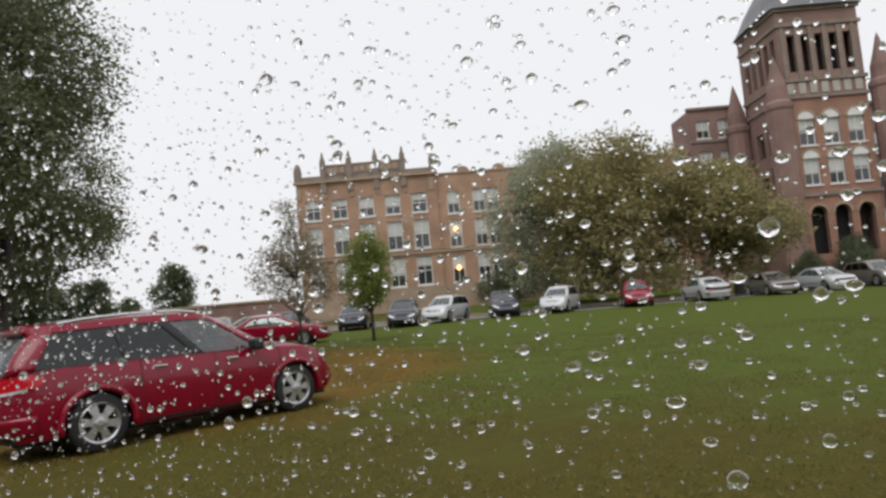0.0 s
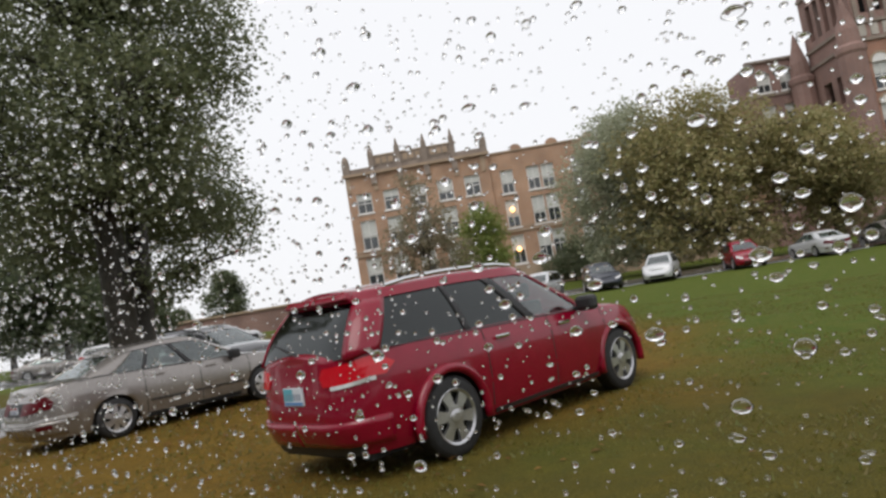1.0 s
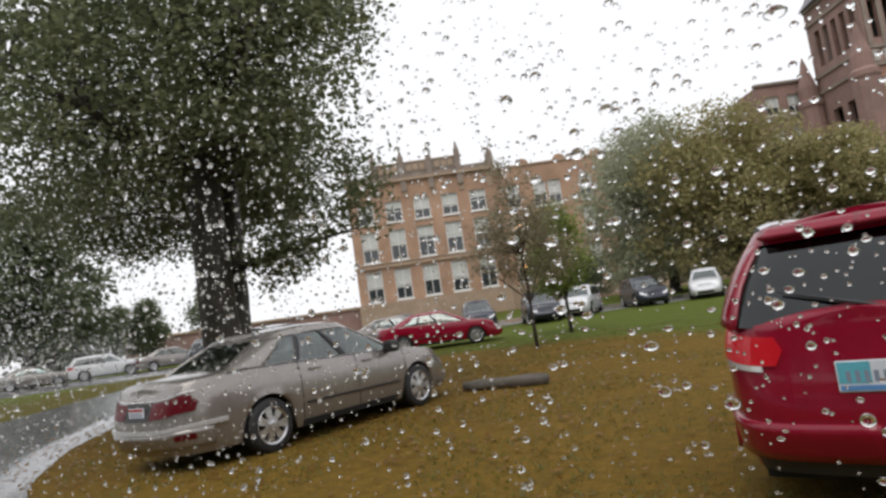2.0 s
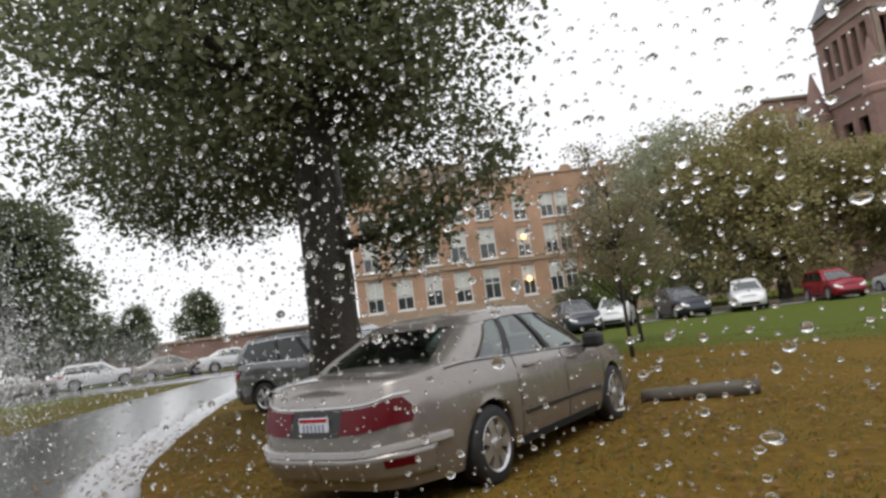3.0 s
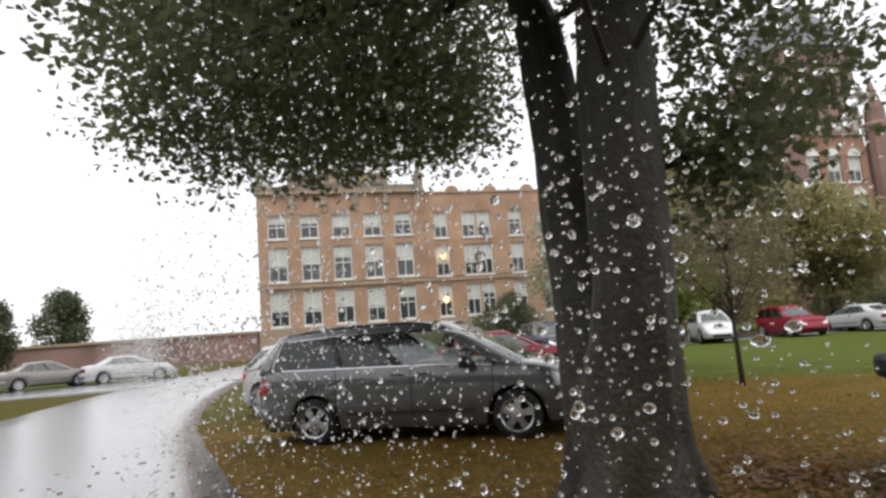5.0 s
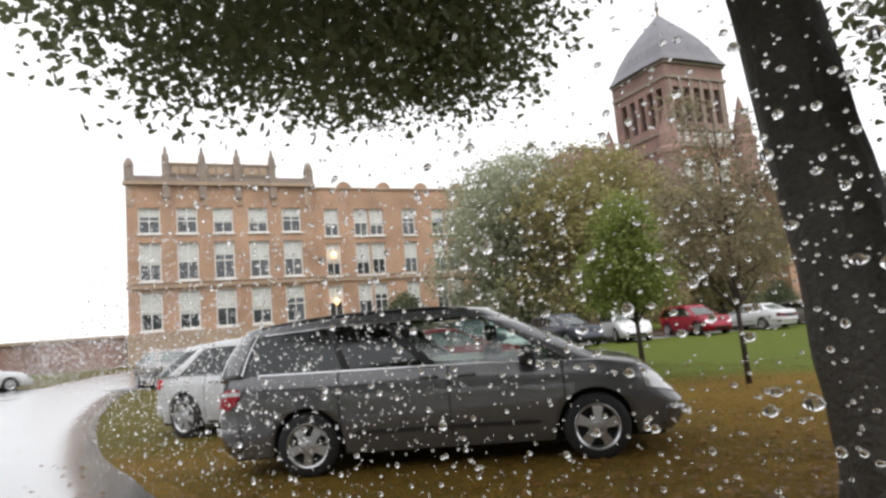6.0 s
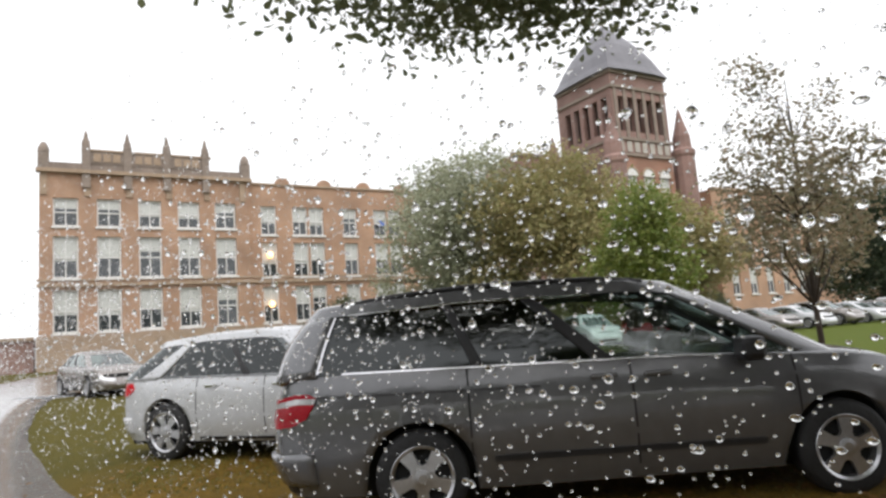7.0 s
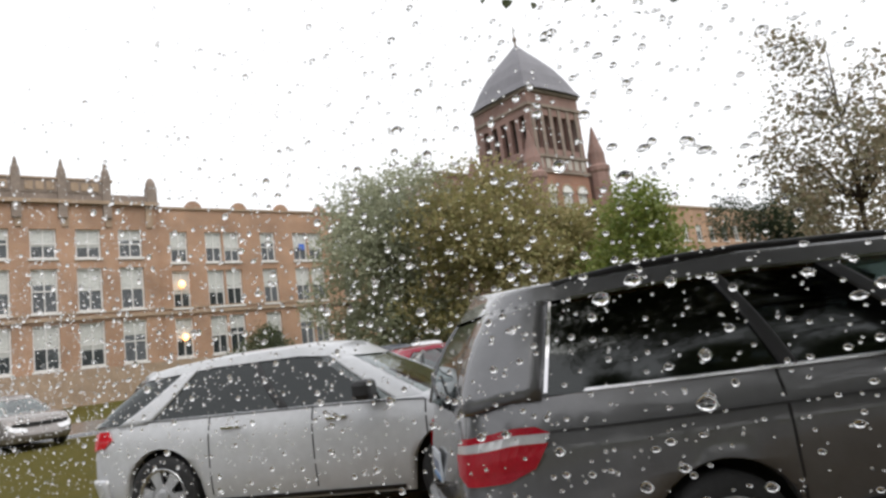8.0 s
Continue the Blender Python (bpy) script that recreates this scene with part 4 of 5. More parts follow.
CROSSOVER["trim"] = [("tail_lamp", M_LAMP_LIT, 0.072, 0.165, 0.74, 0.84, 0.014, 0.066, 0.182), ("tail_lamp", M_LAMP_LIT, 0.066, 0.182, 0.84, 0.93, 0.014, 0.074, 0.16), ("lamp_lens", M_LAMP_CLEAR, 0.085, 0.15, 0.70, 0.738, 0.012), ("head_lamp", M_LAMP_CLEAR, 0.86, 0.93, 0.7, 0.88, 0.01),
                     ("bumper_trim", M_BLACK, 0.93, 1.0, 0.1, 0.35, 0.006), ("rear_bumper_trim", M_BLACK, 0.0, 0.12, 0.0, 0.1, 0.008), ("side_moulding", M_BLACK, 0.365, 0.66, 0.02, 0.07, 0.012), ("belt_moulding", M_BLACK, 0.2, 0.7, 0.985, 1.0, 0.006)]
SEDAN = dict(L=5.12, W=1.87, p=4.6, sill=0.22, wheel=0.325, arch=0.375, axles=(1.45, -1.39), nose=0.88, tail=0.95, crown=0.05,
             line=[(-2.56, 0.93), (-2.44, 1.0), (-1.6, 1.05), (0.6, 0.98), (1.2, 0.95), (1.95, 0.87), (2.35, 0.75), (2.56, 0.63)],
             house=dict(f0=1.35, f1=0.3, r0=-1.86, r1=-1.08, b0=0.82, b1=0.6, roof=[(-1.9, 1.36), (-1.0, 1.42), (-0.4, 1.46), (0.1, 1.46), (0.4, 1.41), (1.4, 1.33)], crown=0.04),
             glass=[(0.0, 1.0, M_GLASS_CLEAR)],
             pillars=[(0.135, 0.25, 0.13, 0.27, False), (0.36, 0.38, 0.36, 0.38, True), (0.55, 0.575, 0.53, 0.555, True), (0.79, 0.85, 0.8, 0.86, False)],
             seats=(-0.75, 0.35), trim=[], seams=(0.36, 0.52, 0.68), handles=(0.4, 0.555), mirror=(0.8, 0.99, 1.0), plate_v=0.68, spokes=7, plate_top=True)
SEDAN["trim"] = [("rear_panel", M_BLACK, 0.0, 0.041, 0.58, 0.85, 0.006), ("tail_lamp", M_LAMP_RED, 0.042, 0.136, 0.6, 0.72, 0.012, 0.042, 0.14), ("tail_lamp", M_LAMP_RED, 0.042, 0.14, 0.72, 0.84, 0.012, 0.042, 0.124), ("trunk_moulding", M_TRIM_BRIGHT, 0.0, 0.135, 0.865, 0.88, 0.014), ("bumper_moulding", M_TRIM_BRIGHT, 0.0, 0.19, 0.37, 0.43, 0.036), ("bumper_lamp", M_LAMP_RED, 0.1, 0.135, 0.22, 0.3, 0.034), ("head_lamp", M_LAMP_CLEAR, 0.86, 0.94, 0.6, 0.85, 0.01), ("side_moulding", M_BLACK, 0.37, 0.655, 0.33, 0.37, 0.012), ("sill_moulding", M_UNDER_SHADE, 0.36, 0.67, 0.0, 0.1, 0.006), ("belt_moulding", M_BLACK, 0.2, 0.7, 0.985, 1.0, 0.006)]

P_RED = paint_mat("red_paint", (0.24, 0.002, 0.02), 0.0, 0.22, 0.5)
P_SILVER = paint_mat("champagne_paint", (0.31, 0.285, 0.27), 0.6, 0.25)
P_GREY = paint_mat("graphite_paint", (0.17, 0.17, 0.177), 0.5, 0.27, 1.0)
P_WHITE = paint_mat("silver_white_paint", (0.62, 0.63, 0.65), 0.15, 0.35)
P_BLUE = paint_mat("dark_blue_paint", (0.03, 0.035, 0.05), 0.3, 0.35)

build_car("red_crossover", CROSSOVER, P_RED, (6.5, 8.67, 101.6), "wet dark red crossover car parked on the grass")
build_car("silver_sedan", SEDAN, P_SILVER, (7.47, 16.03, 95.3), "champagne silver sedan parked nose to the lawn")
build_car("grey_minivan", MINIVAN, P_GREY, (12.73, 21.99, 179.8), "dark grey minivan with tinted windows parked beside the oak")
SWEPT = dict(CROSSOVER)
SWEPT["house"] = dict(CROSSOVER["house"], r1=-1.7, b1=0.6, roof=[(-2.4, 1.44), (-1.9, 1.5), (-0.9, 1.57), (0.0, 1.57), (0.5, 1.5), (1.3, 1.42)])
SWEPT["line"] = [(x, z - 0.05) for x, z in CROSSOVER["line"]]
SWEPT["pillars"] = [(0.04, 0.06, 0.04, 0.06, True), (0.23, 0.3, 0.31, 0.36, False), (0.58, 0.6, 0.56, 0.58, True), (0.8, 0.86, 0.81, 0.87, False)]
SWEPT["trim"] = [("tail_lamp", M_LAMP_LIT, 0.11, 0.155, 0.72, 0.82, 0.018, 0.105, 0.178), ("tail_lamp", M_LAMP_LIT, 0.105, 0.178, 0.82, 0.92, 0.018, 0.115, 0.165)] + CROSSOVER["trim"][3:]
SWEPT["rails"] = None
SWEPT["flare"] = False
SWEPT["glass"] = [(0.0, 0.78, M_GLASS_DARK), (0.78, 1.0, M_GLASS_CLEAR)]
build_car("white_crossover", SWEPT, P_WHITE, (15.9, 25.2, 203), "silver-white crossover car parked behind the grey minivan")


# ---- trees ----
def leaf_mesh(name, centres, size, material, rng, flat=0.5, lying=False, round_edge=False):
    """Many small folded leaves round the given places."""
    n = len(centres)
    c = np.array(centres)
    d = rng.normal(size=(n, 3))
    d[:, 2] = d[:, 2] * flat - 0.3
    d /= np.linalg.norm(d, axis=1)[:, None]
    r = rng.normal(size=(n, 3))
    if lying:
        d[:, 2] = rng.uniform(0.0, 0.25, n)
        d /= np.linalg.norm(d, axis=1)[:, None]
        r = np.cross(np.array([0.0, 0.0, 1.0]) + rng.normal(size=(n, 3)) * 0.12, d)
    r -= d * np.sum(r * d, axis=1)[:, None]
    r /= np.linalg.norm(r, axis=1)[:, None]
    nn = np.cross(d, r)
    s = size * rng.uniform(0.6, 1.3, (n, 1))
    outline = [(0, 0, 0), (0.5, 0.3, 0.08), (1, 0, 0), (0.5, -0.3, 0.08)]
    if round_edge:
        outline = [(0, 0, 0), (0.3, 0.2, 0.05), (0.72, 0.32, 0.12), (1, 0.05, 0), (0.8, -0.27, 0.12), (0.4, -0.22, 0.05)]
    k = len(outline)
    v = np.stack([c + d * s * a + r * s * b + nn * s * e for a, b, e in outline], axis=1).reshape(-1, 3)
    me = bpy.data.meshes.new(name)
    me.vertices.add(k * n)
    me.vertices.foreach_set("co", v.ravel())
    me.loops.add(k * n)
    me.loops.foreach_set("vertex_index", np.arange(k * n))
    me.polygons.add(n)
    me.polygons.foreach_set("loop_start", np.arange(0, k * n, k))
    me.polygons.foreach_set("loop_total", np.full(n, k))
    me.update()
    me.validate()
    me.materials.append(material)
    return me


def grow(rng, lobes, z_min, tries):
    """Clump centres inside a set of ellipsoid lobes (x, y, z, rx, ry, rz), denser towards the skin."""
    out = []
    share_of = np.array([(l[3] * l[4] * l[5]) ** 0.5 for l in lobes])
    picks = rng.choice(len(lobes), tries, p=share_of / share_of.sum())
    for pick in picks:
        l = lobes[pick]
        d = rng.normal(size=3)
        d /= np.linalg.norm(d)
        r = rng.uniform(0.35, 1.0) ** 0.5
        p = np.array(l[:3]) + d * np.array(l[3:]) * r
        if p[2] > z_min + 0.5 * noise.noise(Vector((p[0] * 0.5, p[1] * 0.5, 3))):
            out.append(p)
    return out


def bm_bark(bm, pts, radii, n=44, step=0.09):
    """A stout stem with furrowed bark and swelling roots."""
    d = np.concatenate([[0], np.cumsum([(Vector(b) - Vector(a)).length for a, b in zip(pts, pts[1:])])])
    m = max(3, int(d[-1] / step))
    t = np.linspace(0, d[-1], m)
    P = np.stack([np.interp(t, d, [p[k] for p in pts]) for k in range(3)], 1)
    for _ in range(3):
        P[1:-1] = (P[:-2] + P[2:] + 2 * P[1:-1]) / 4
    R = np.interp(t, d, radii)
    rings = []
    for p, r in zip(P, R):
        ring = []
        for k in range(n):
            a = 2 * math.pi * k / n
            wave = noise.noise(Vector((math.cos(a) * 5.5, math.sin(a) * 5.5, p[2] * 1.1 + p[0]))) * 0.075 + noise.noise(Vector((math.cos(a) * 13, math.sin(a) * 13, p[2] * 3.5))) * 0.035
            root = max(0.0, 0.5 - p[2]) * 0.5 * math.sin(a * 5 + 1) * (r > 0.4)
            q = r * (1 + wave + root)
            ring.append(bm.verts.new((p[0] + q * math.cos(a), p[1] + q * math.sin(a), p[2])))
        rings.append(ring)
    for a, b in zip(rings, rings[1:]):
        for k in range(n):
            bm.faces.new((a[k], a[(k + 1) % n], b[(k + 1) % n], b[k]))
    bm.faces.new(rings[0][::-1])
    bm.faces.new(rings[-1])


def build_tree(name, place, trunk, limbs, lobes, n_clumps, per, clump_r, leaf, size, bark, label, z_min=0.5, seed=1, group="", twigs=160, round_edge=False):
    rng = np.random.default_rng(seed)
    x, y = place
    tree = empty(name, Matrix.Translation((x, y, ground_z(x, y) - 0.03)), label, "tree", group)
    bm = bmesh.new()
    for pts, radii in [trunk] + limbs:
        if radii[0] > 0.2:
            bm_bark(bm, pts, radii)
        else:
            bm_tube(bm, pts, radii, 7, True, 0.12)
    clumps = grow(rng, lobes, z_min, n_clumps)
    joints = [(Vector(p), r) for pts, radii in [trunk] + limbs for p, r in list(zip(pts, radii))[1:]]
    for q in clumps[:: max(1, len(clumps) // twigs)]:
        q = Vector(q)
        j, r = min(joints, key=lambda a: (a[0] - q).length + (0.8 if a[0].z > q.z else 0))
        mid = j.lerp(q, 0.5) + Vector((rng.normal() * 0.15, rng.normal() * 0.15, 0.12 * (q - j).length))
        r0 = min(r * 0.5, 0.012 + 0.014 * (q - j).length)
        bm_tube(bm, [j, mid, q], [r0, r0 * 0.6, r0 * 0.2], 5, False)
    part("trunk", bm, bark, tree, smooth=True)
    c = np.repeat(np.array(clumps), per, axis=0)
    c = c + rng.normal(size=c.shape) * clump_r * np.array([1, 1, 0.7])
    c = c[c[:, 2] > 0.4]
    ob = new("crown", leaf_mesh("crown", c, size, leaf, rng, round_edge=round_edge))
    ob.parent = tree
    return tree


def az(a, d):
    return d * math.sin(radians(a)), d * math.cos(radians(a))


def build_oak():
    # two stems that part at breast height, one leaning towards the lawn and one towards the drive
    lx, ly = az(58, 1.0)
    near = ((0.02, -0.1, 0.6), (0.0, 0.12, 0.54), (-0.04, 0.5, 0.46), (-0.14, 1.05, 0.39), (-0.24, 1.4, 0.34), (-0.32, 1.75, 0.315), (-0.36, 2.5, 0.31), (-0.38, 3.3, 0.3), (-0.46, 4.2, 0.27), (-0.7, 6.0, 0.2), (-0.6, 8.5, 0.1))
    far = ((0.2, -0.1, 0.5), (0.22, 0.12, 0.45), (0.28, 0.5, 0.4), (0.4, 1.1, 0.36), (0.5, 1.6, 0.3), (0.66, 2.5, 0.275), (0.75, 3.3, 0.26), (0.95, 4.4, 0.23), (1.8, 6.2, 0.15), (2.4, 8.0, 0.06))
    trunk = ([(lx * o, ly * o, z) for o, z, r in near], [r for o, z, r in near])
    limbs = [([(lx * o, ly * o, z) for o, z, r in far], [r for o, z, r in far])]
    for a, d, z0, z1, r in ((20, 4.6, 4.6, 5.6, 0.13), (46, 6.2, 4.9, 6.0, 0.13), (330, 4.0, 4.4, 6.0, 0.12), (140, 2.6, 2.6, 3.2, 0.08), (265, 3.6, 4.2, 5.6, 0.11), (200, 3.2, 4.6, 6.8, 0.11), (35, 5.5, 5.0, 5.8, 0.11), (0, 2.2, 6, 9, 0.1)):
        ex, ey = az(a, d)
        limbs.append(([(0, 0, z0), (ex * 0.35, ey * 0.35, z0 + (z1 - z0) * 0.45), (ex * 0.7, ey * 0.7, z0 + (z1 - z0) * 0.75), (ex, ey, z1)], [r, r * 0.8, r * 0.5, r * 0.15]))
    lobes = [(-0.4, 0.5, 7.5, 2.9, 2.9, 3.6), (-0.2, 0.9, 10.5, 2.6, 2.6, 2.5)]
    for a, d, z, rr, rz in ((20, 3.6, 5.4, 2.4, 1.9), (46, 4.4, 6.2, 2.5, 1.9), (330, 3.2, 5.6, 2.2, 2.0), (265, 2.6, 5.2, 1.9, 1.7), (200, 2.3, 5.8, 1.8, 1.9), (135, 2.2, 4.0, 1.1, 0.9), (42, 6.0, 5.4, 1.8, 1.2), (22, 5.0, 4.9, 2.0, 1.25), (16, 4.6, 4.6, 1.5, 0.7), (54, 5.3, 5.2, 1.3, 0.85), (50, 4.4, 5.1, 1.3, 0.95), (290, 2.8, 8.0, 2.2, 2.0), (170, 1.7, 8.0, 1.6, 2.0), (150, 2.0, 7.8, 1.65, 1.9), (120, 1.9, 9.2, 1.65, 2.0), (185, 1.8, 10.2, 1.65, 1.7), (30, 3.2, 8.2, 2.4, 2.0), (165, 0.9, 5.1, 1.2, 1.1), (165, 0.9, 5.3, 1.1, 1.1), (150, 1.15, 2.8, 0.55, 0.42), (150, 1.3, 2.95, 0.6, 0.42), (59, 5.3, 5.0, 1.1, 0.7), (51, 6.1, 5.0, 1.2, 0.7)):
        ex, ey = az(a, d)
        lobes.append((ex, ey, z, rr, rr, rz))
    build_tree("oak_tree", (8.56, 18.78), trunk, limbs, lobes, 3300, 33, 0.265, M_LEAF_OAK, 0.108, M_BARK, "large dark oak with forked wet trunk and broad green crown", 2.3, 3, twigs=420, round_edge=True)


build_oak()
thin = lambda h, r: ([(0, 0, -0.05), (0.03, 0.02, h * 0.25), (-0.03, 0.03, h * 0.5), (0.02, 0, h * 0.75), (0, 0, h * 0.95)], [r * 1.3, r, r * 0.8, r * 0.5, r * 0.15])
build_tree("young_tree", (18.1, 17.0), thin(5.6, 0.045), [], [(0, 0, 2.9, 1.2, 1.2, 1.0), (0.6, -0.5, 2.6, 0.85, 0.85, 0.8), (-0.6, 0.5, 3.0, 0.95, 0.95, 1.0), (0.05, 0.1, 3.8, 0.8, 0.8, 0.8), (0.28, 0.7, 5.0, 0.24, 0.24, 1.0), (0.08, 0.3, 4.9, 0.25, 0.25, 0.8), (-0.2, -0.5, 4.4, 0.35, 0.35, 0.8), (-0.35, -0.95, 3.7, 0.4, 0.4, 0.6), (0.3, 1.0, 3.8, 0.3, 0.3, 0.7)], 420, 20, 0.15, M_LEAF_RUST, 0.085, M_BARK_THIN, "slender young tree with a sparse rusty crown on the lawn", 1.9, 5, twigs=40, round_edge=True)
build_tree("small_tree", (23.7, 18.0), thin(4.8, 0.06), [], [(0, 0.1, 3.1, 0.95, 0.95, 1.6), (0.3, 0.6, 2.5, 0.9, 0.9, 1.0), (-0.3, -0.3, 2.6, 0.7, 0.7, 0.9), (0.1, 0.1, 3.95, 0.7, 0.7, 0.95)], 440, 28, 0.21, M_LEAF_GREEN, 0.105, M_BARK_THIN, "small leafy tree with a bright green crown on the lawn", 1.4, 7, twigs=60, round_edge=True)


def big_lobes(r, h, k, seed, skirt=0):
    """Crown lobes inside a dome; a skirt of low ones hangs to the ground."""
    rng = random.Random(seed)
    out = []
    for i in range(skirt):
        x, y = az(360 * i / skirt + 20, r * 0.45)
        out.append((x, y, h * 0.2, r * 0.32, r * 0.32, h * 0.16))
    for _ in range(k):
        a, d = rng.uniform(0, 360), rng.uniform(0, r * 0.75)
        x, y = az(a, d)
        zz = rng.uniform(h * 0.3, h * 0.95 - 0.35 * d)
        q = rng.uniform(0.28, 0.42) * r
        out.append((x, y, zz, q, q, q * 0.9))
    return out


build_tree("broad_tree", (57, 21), thin(12, 0.35), [], big_lobes(7.5, 14.5, 16, 1, 5), 1950, 20, 0.5, M_LEAF_PALE, 0.3, M_BARK_THIN, "broad tree with pale grey-green leaves before the building", 1.0, 11)
build_tree("broad_tree.001", (54, 14.5), thin(11, 0.35), [], big_lobes(7.8, 13.0, 18, 2, 5), 1950, 20, 0.5, M_LEAF_AUTUMN, 0.3, M_BARK_THIN, "broad tree turning yellow-brown before the building", 0.8, 12)
build_tree("broad_tree.002", (55, 7), thin(9, 0.3), [], big_lobes(5.5, 9.5, 12, 3), 1000, 20, 0.45, M_LEAF_AUTUMN, 0.3, M_BARK_THIN, "yellow-brown tree close to the brick tower", 0.8, 13)
build_tree("evergreen_tree", (72, -19), thin(12, 0.3), [], big_lobes(6.5, 14.0, 16, 41, 5), 1500, 20, 0.5, M_LEAF_DARK, 0.3, M_BARK_THIN, "dark green dense tree behind the far row of cars", 0.4, 41)
shrub = build_tree("shrub", (69.9, 33.3), thin(3.6, 0.09), [], [(0, 0, 2.2, 2.2, 2.2, 2.0), (1.0, -1.6, 1.8, 1.8, 1.8, 1.6), (-1.0, 1.7, 1.7, 1.7, 1.7, 1.5), (0.4, -0.3, 3.6, 1.4, 1.4, 1.4)], 520, 20, 0.35, M_LEAF_FAR, 0.22, M_BARK_THIN, "dense grey-green shrub against the brick wall", 0.3, 31, "shrubs along the building", twigs=30)
for x, y, k, turn in ((77.2, -1.1, 0.85, 60), (80.2, -5.8, 0.75, 190), (75.2, 3.2, 0.6, 280)):
    copy_thing(shrub, Matrix.Translation((x, y, ground_z(x, y) - 0.03)) @ Matrix.Rotation(radians(turn), 4, "Z") @ Matrix.Scale(k, 4))

# ---- cars across the lawn ----
FAR_SUV = dict(CROSSOVER)
FAR_SEDAN = dict(SEDAN)
for k, n, spec, paint, head, label in (
        (-27, 0, FAR_SEDAN, P_SILVER, 225, "silver sedan in the row across the lawn"), (-22.6, 0, FAR_SEDAN, P_BLUE, 245, "dark sedan in the row across the lawn"), (-18.2, 0, FAR_SUV, P_BLUE, 238, "dark crossover in the row across the lawn"),
        (-14.9, 2.0, FAR_SUV, P_BLUE, 240, "dark crossover in the row across the lawn"), (-12.3, 0.5, FAR_SUV, P_WHITE, 262, "white crossover in the row across the lawn"), (-8.6, 0, FAR_SUV, P_BLUE, 240, "dark crossover in the row across the lawn"), (-4.9, 0, FAR_SUV, P_WHITE, 262, "white crossover in the row across the lawn"),
        (0, 0, FAR_SUV, P_RED, 250, "bright red car in the row across the lawn"), (4.5, 0, FAR_SEDAN, P_WHITE, 60, "white sedan in the row across the lawn"), (8.8, 0, FAR_SEDAN, P_SILVER, 242, "silver sedan in the row across the lawn"),
        (12.2, 0, FAR_SEDAN, P_WHITE, 236, "white sedan in the row across the lawn"), (15.6, 0, FAR_SUV, P_SILVER, 240, "silver crossover in the row across the lawn"), (19.2, 0, FAR_SEDAN, P_WHITE, 244, "white sedan in the row across the lawn"),
        (23, 0, FAR_SEDAN, P_SILVER, 238, "silver sedan in the row across the lawn"), (27, 0, FAR_SUV, P_WHITE, 240, "white crossover in the row across the lawn")):
    x, y = row_place(k, n)
    build_car("parked_car", spec, paint, (x, y, head), label, "cars across the lawn", False)
build_car("red_sedan", SEDAN, P_RED, (23.3, 23.4, 150), "red sedan parked on the lawn behind the vans", "", False)
build_car("pale_sedan", SEDAN, P_SILVER, (26.5, 27.5, 160), "pale silver sedan parked on the lawn", "", False)
for (x, y, head), spec, paint in (((28.6, 54.0, 128), FAR_SUV, P_WHITE), ((31.4, 50.6, 122), FAR_SEDAN, P_SILVER), ((34.0, 47.4, 130), FAR_SEDAN, P_WHITE), ((25.6, 57.6, 125), FAR_SEDAN, P_SILVER)):
    build_car("distant_car", spec, paint, (x, y, head), "pale car standing by the far drive", "cars by the far drive", False)


# ---- distant trees, and an unseen row behind the camera ----
far = build_tree("field_tree", (66, 87), thin(8, 0.25), [], big_lobes(4.0, 9.0, 12, 21), 700, 11, 0.45, M_LEAF_FAR, 0.45, M_BARK_THIN, "grey-green tree beyond the far drive, or added unseen left of the drive", 0.4, 21, "distant trees", twigs=30)
rng_far = random.Random(9)
# Unseen trees added left of the drive to darken reflections and ground light.
for k in range(16):
    x, y, s = -17 - 10 * rng_far.random(), -34 + 6.2 * k, rng_far.uniform(1.3, 1.9)
    copy_thing(far, Matrix.Translation((x, y, ground_z(x, y) - 0.03)) @ Matrix.Rotation(rng_far.uniform(0, 6.28), 4, "Z") @ Matrix.Scale(s, 4))
for x, y, s in ((42, 68, 0.65), (39, 71, 0.6), (27, 61, 1.4), (32, 67, 1.5), (36, 73, 0.7), (22, 66, 1.5), (52, 88, 0.75), (58, 93, 0.6), (47, 92, 0.9), (40, 96, 1.3), (29, 100, 1.5), (15, 92, 1.6), (69, 103, 0.6), (2, 88, 1.5), (-12, 95, 1.6), (-28, 90, 1.6), (76, 112, 0.6)):
    copy_thing(far, Matrix.Translation((x, y, ground_z(x, y) - 0.03)) @ Matrix.Rotation(rng_far.uniform(0, 6.28), 4, "Z") @ Matrix.Scale(s, 4))


# ---- fallen log and leaf litter ----
def build_log():
    x, y = 10.35, 14.3
    bm = bmesh.new()
    pts = [Vector((0.1 * t, -1.0 * t, 0.1 + 0.012 * math.sin(4 * t))) for t in np.linspace(-0.8, 0.8, 9)]
    bm_tube(bm, pts, [0.1, 0.125, 0.13, 0.13, 0.12, 0.125, 0.12, 0.11, 0.09], 12, True, 0.55)
    ob = part("fallen_log", bm, M_WOOD, smooth=True)
    ob.location = (x, y, ground_z(x, y) - 0.01)
    ob.scale = (1.0, 0.92, 0.9)
    tagged(ob, "weathered grey fallen log lying on the worn grass", "log")


build_log()


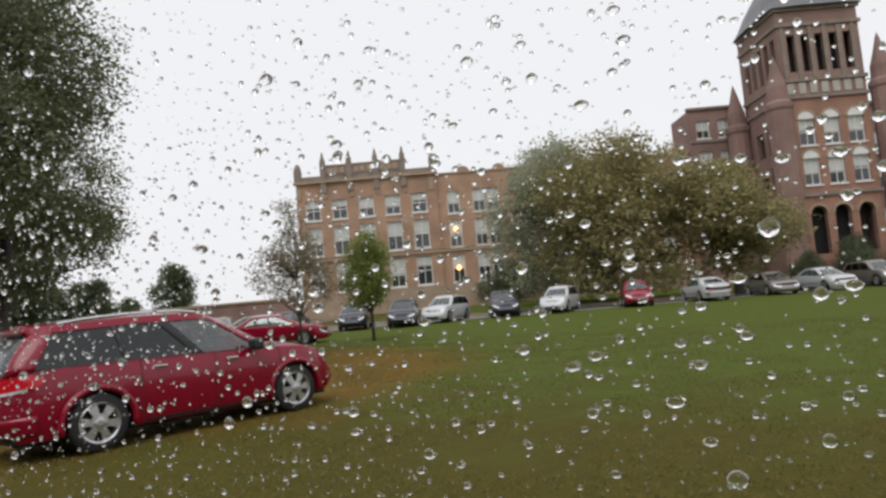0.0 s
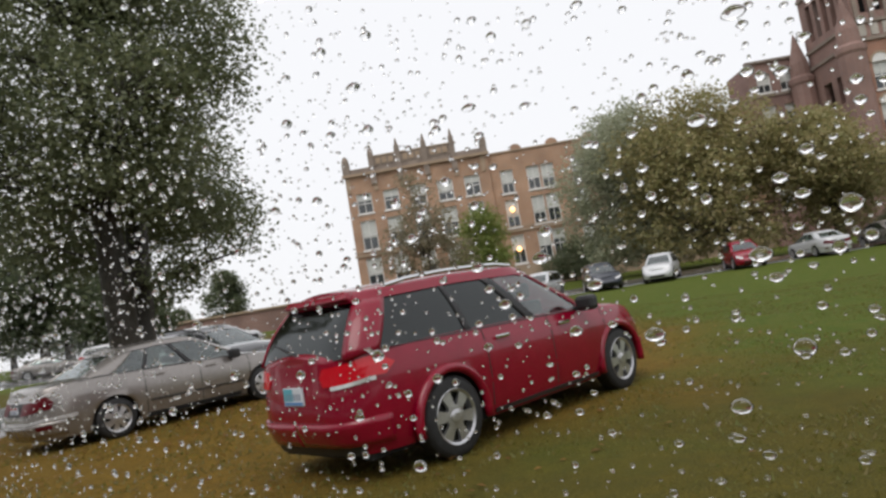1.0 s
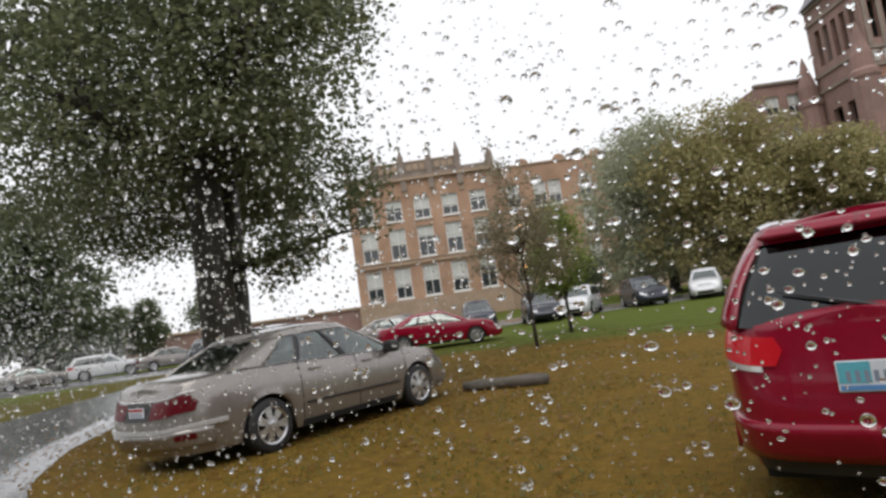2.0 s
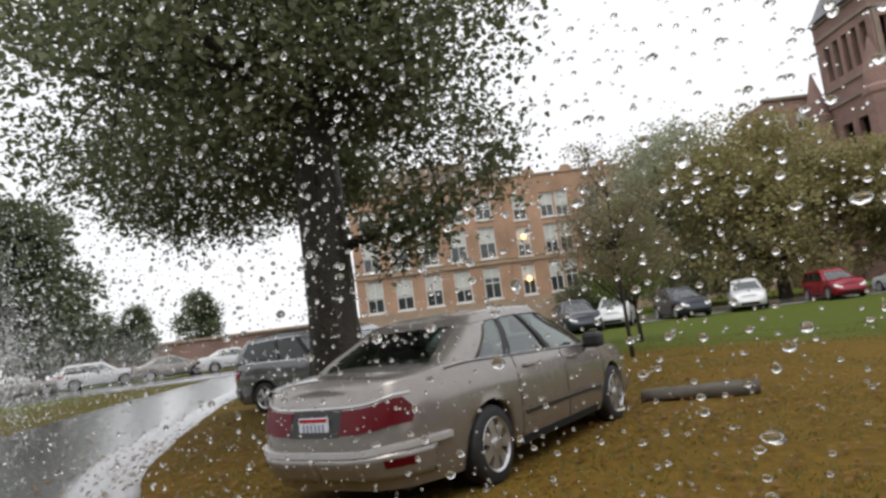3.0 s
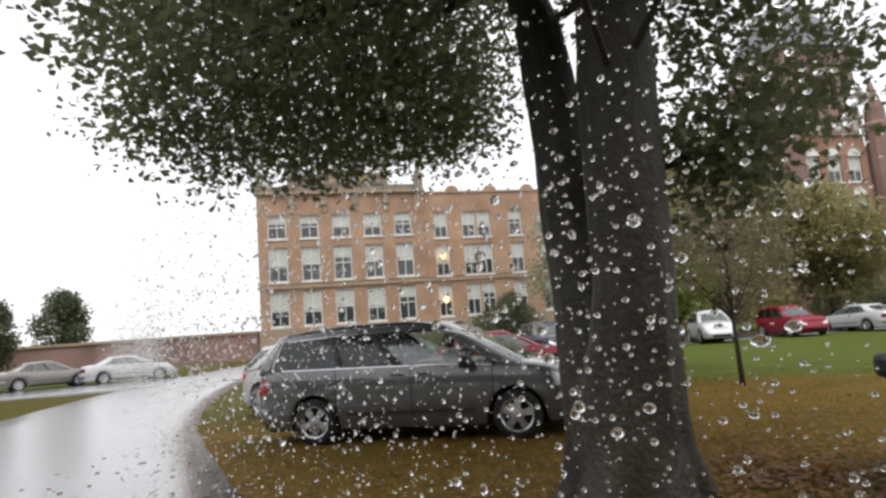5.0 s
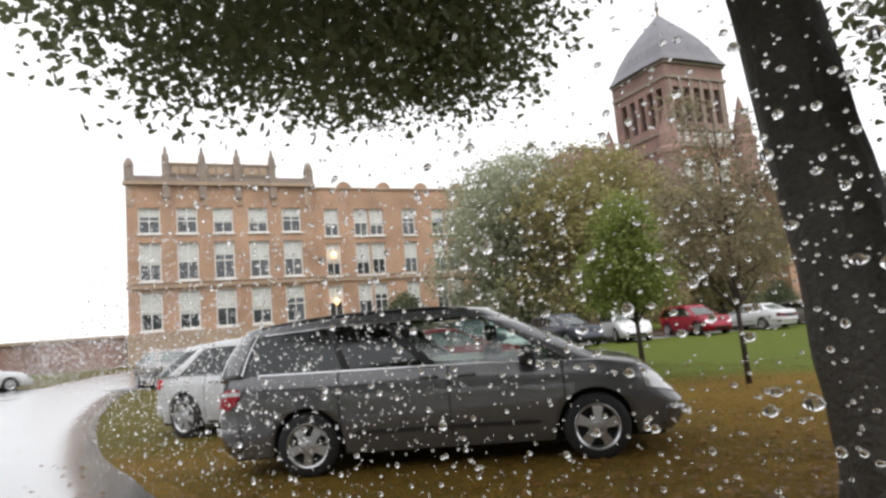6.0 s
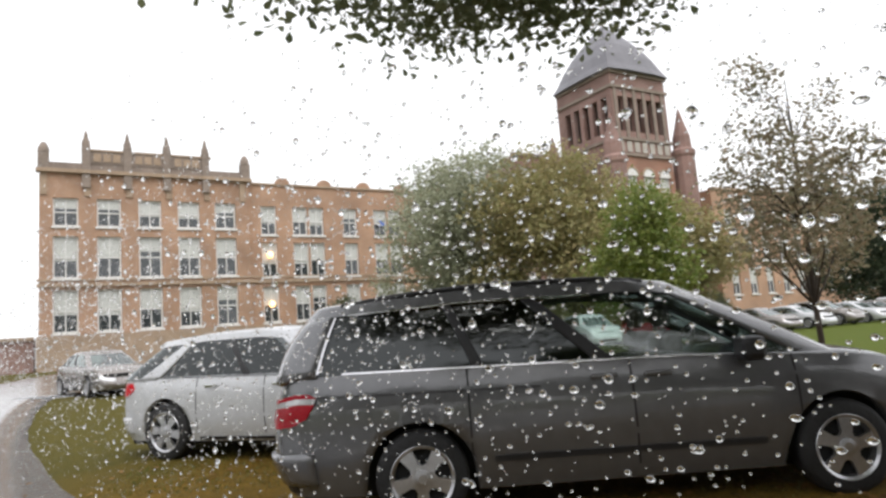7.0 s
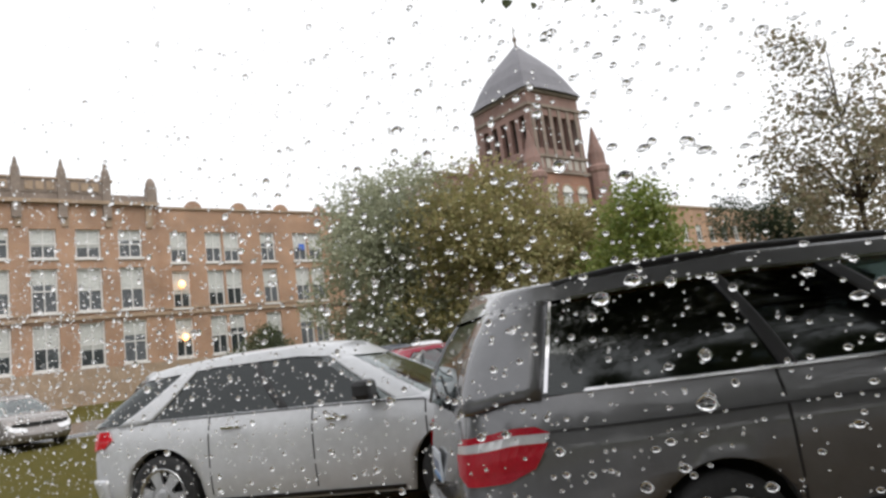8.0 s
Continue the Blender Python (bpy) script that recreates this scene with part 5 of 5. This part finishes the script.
def build_litter():
    rng = np.random.default_rng(4)
    c = []
    for _ in range(9000):
        a, d = rng.uniform(0, 360), abs(rng.normal()) * 5.5
        dx, dy = az(a, d)
        x, y = 9.5 + dx, 17.5 + dy
        c.append((x, y, ground_z(x, y) + 0.02 + rng.uniform(0, 0.02)))
    tagged(new("fallen_leaves", leaf_mesh("fallen_leaves", c, 0.085, leaf_mat("fallen_leaf", (0.3, 0.15, 0.03), (0.14, 0.07, 0.02)), rng, 0.15, True)), "wet brown fallen oak leaves strewn over the grass", "leaves", kind="stuff")
    # grass blades where the drive runs close
    g = []
    for _ in range(120000):
        x, y = rng.uniform(1.5, 24), rng.uniform(-2, 27)
        g.append((x, y, ground_z(x, y)))
    g = np.array(g)
    keep = np.array([noise.noise(Vector((p[0] * 0.8, p[1] * 0.8, 1))) > -0.15 for p in g])
    mids = np.array([((l + r) / 2).to_2d() for l, r in ribbon_points(DRIVE, 3.7, 1.7)])
    keep &= np.array([np.min(np.hypot(mids[:, 0] - p[0], mids[:, 1] - p[1])) > 3.0 for p in g])
    g = g[keep]
    n = len(g)
    a = rng.uniform(0, 2 * math.pi, n)
    h = rng.uniform(0.015, 0.045, n)
    w = rng.uniform(0.006, 0.014, n)
    lean = rng.normal(size=(n, 2)) * 0.03
    side = np.stack([np.cos(a) * w, np.sin(a) * w, np.zeros(n)], 1)
    tip = g + np.stack([lean[:, 0], lean[:, 1], h], 1)
    v = np.stack([g - side, g + side, tip], 1).reshape(-1, 3)
    me = bpy.data.meshes.new("grass")
    me.from_pydata([tuple(q) for q in v], [], [(3 * i, 3 * i + 1, 3 * i + 2) for i in range(n)])
    me.materials.append(leaf_mat("grass_blade", (0.13, 0.155, 0.03), (0.19, 0.15, 0.04)))
    tagged(new("grass", me), "short wet grass blades, green to straw brown", "grass", kind="stuff")


build_litter()


# ---- car-window drops, hung in the air along the camera's path ----
CAMERA_LINE = [(0.0, -0.6), (-0.05, 2.4), (-0.06, 4.7), (-0.02, 7.0), (0.03, 7.9), (0.74, 12.07), (1.19, 14.36), (1.6, 15.95), (2.25, 17.3), (3.3, 19.1), (4.4, 20.53), (5.83, 22.1), (6.9, 23.12), (7.89, 24.0), (8.87, 24.91), (9.8, 25.78), (11.6, 27.45)]


def drop_form(seg, rings):
    """A drop: a ball, a little fuller below; x and z across, y through."""
    v, f = [(0.0, 0.0, 1.0)], []
    for i in range(1, rings):
        a = math.pi * i / rings
        for k in range(seg):
            b = 2 * math.pi * k / seg
            v.append((math.sin(a) * math.cos(b), math.sin(a) * math.sin(b), math.cos(a)))
    v.append((0.0, 0.0, -1.0))
    last = len(v) - 1
    for k in range(seg):
        n = (k + 1) % seg
        f.append((0, 1 + k, 1 + n))
        f.append((last, last - seg + n, last - seg + k))
    for i in range(rings - 2):
        for k in range(seg):
            p, q = 1 + i * seg + k, 1 + i * seg + (k + 1) % seg
            f.append((p, p + seg, q + seg))
            f.append((p, q + seg, q))
    return np.array(v), np.array(f)


# Stands in for drops on the car window; sheet follows the camera's path.
def build_window_drops():
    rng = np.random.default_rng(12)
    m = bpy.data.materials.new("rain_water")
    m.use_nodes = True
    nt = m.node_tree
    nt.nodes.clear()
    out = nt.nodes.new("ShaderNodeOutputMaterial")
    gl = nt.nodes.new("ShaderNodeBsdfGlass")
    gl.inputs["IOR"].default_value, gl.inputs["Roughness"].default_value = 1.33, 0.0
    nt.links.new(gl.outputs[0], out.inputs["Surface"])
    rows = ribbon_points(CAMERA_LINE, 0.0, 0.55, 0.1)
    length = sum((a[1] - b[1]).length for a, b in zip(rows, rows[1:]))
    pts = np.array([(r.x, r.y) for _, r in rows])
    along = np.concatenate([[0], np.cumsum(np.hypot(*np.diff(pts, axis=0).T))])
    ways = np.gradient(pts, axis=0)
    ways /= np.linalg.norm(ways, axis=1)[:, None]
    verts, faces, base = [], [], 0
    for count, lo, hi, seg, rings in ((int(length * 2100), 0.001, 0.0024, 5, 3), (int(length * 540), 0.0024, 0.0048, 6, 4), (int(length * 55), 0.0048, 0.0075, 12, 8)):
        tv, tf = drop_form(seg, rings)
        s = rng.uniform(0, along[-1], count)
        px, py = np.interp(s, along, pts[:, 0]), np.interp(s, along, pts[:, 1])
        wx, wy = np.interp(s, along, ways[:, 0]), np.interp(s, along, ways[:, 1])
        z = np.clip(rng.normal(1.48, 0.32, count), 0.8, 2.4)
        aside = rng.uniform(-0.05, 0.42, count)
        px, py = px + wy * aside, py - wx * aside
        # radii grow with distance so drops keep their size in view
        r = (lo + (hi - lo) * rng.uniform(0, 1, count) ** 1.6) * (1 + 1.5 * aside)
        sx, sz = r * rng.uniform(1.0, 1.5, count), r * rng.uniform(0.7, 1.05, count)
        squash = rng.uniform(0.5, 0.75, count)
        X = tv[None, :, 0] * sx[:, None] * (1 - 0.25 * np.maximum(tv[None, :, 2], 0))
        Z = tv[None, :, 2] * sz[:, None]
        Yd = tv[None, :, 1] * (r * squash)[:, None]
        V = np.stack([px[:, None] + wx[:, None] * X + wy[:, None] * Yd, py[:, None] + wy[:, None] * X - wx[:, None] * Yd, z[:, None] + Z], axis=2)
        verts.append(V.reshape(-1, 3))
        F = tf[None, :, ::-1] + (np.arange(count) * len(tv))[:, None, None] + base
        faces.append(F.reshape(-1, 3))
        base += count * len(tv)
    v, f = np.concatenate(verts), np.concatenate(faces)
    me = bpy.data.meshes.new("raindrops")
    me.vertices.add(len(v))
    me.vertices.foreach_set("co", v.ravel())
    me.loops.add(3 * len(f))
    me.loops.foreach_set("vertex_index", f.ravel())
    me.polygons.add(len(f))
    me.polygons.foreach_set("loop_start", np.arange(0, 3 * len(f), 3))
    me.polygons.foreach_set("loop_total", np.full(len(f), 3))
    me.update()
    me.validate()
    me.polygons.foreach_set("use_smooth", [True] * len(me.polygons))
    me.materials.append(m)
    tagged(new("raindrops", me), "clear window raindrops set along the camera's path", "raindrops", kind="stuff")


build_window_drops()
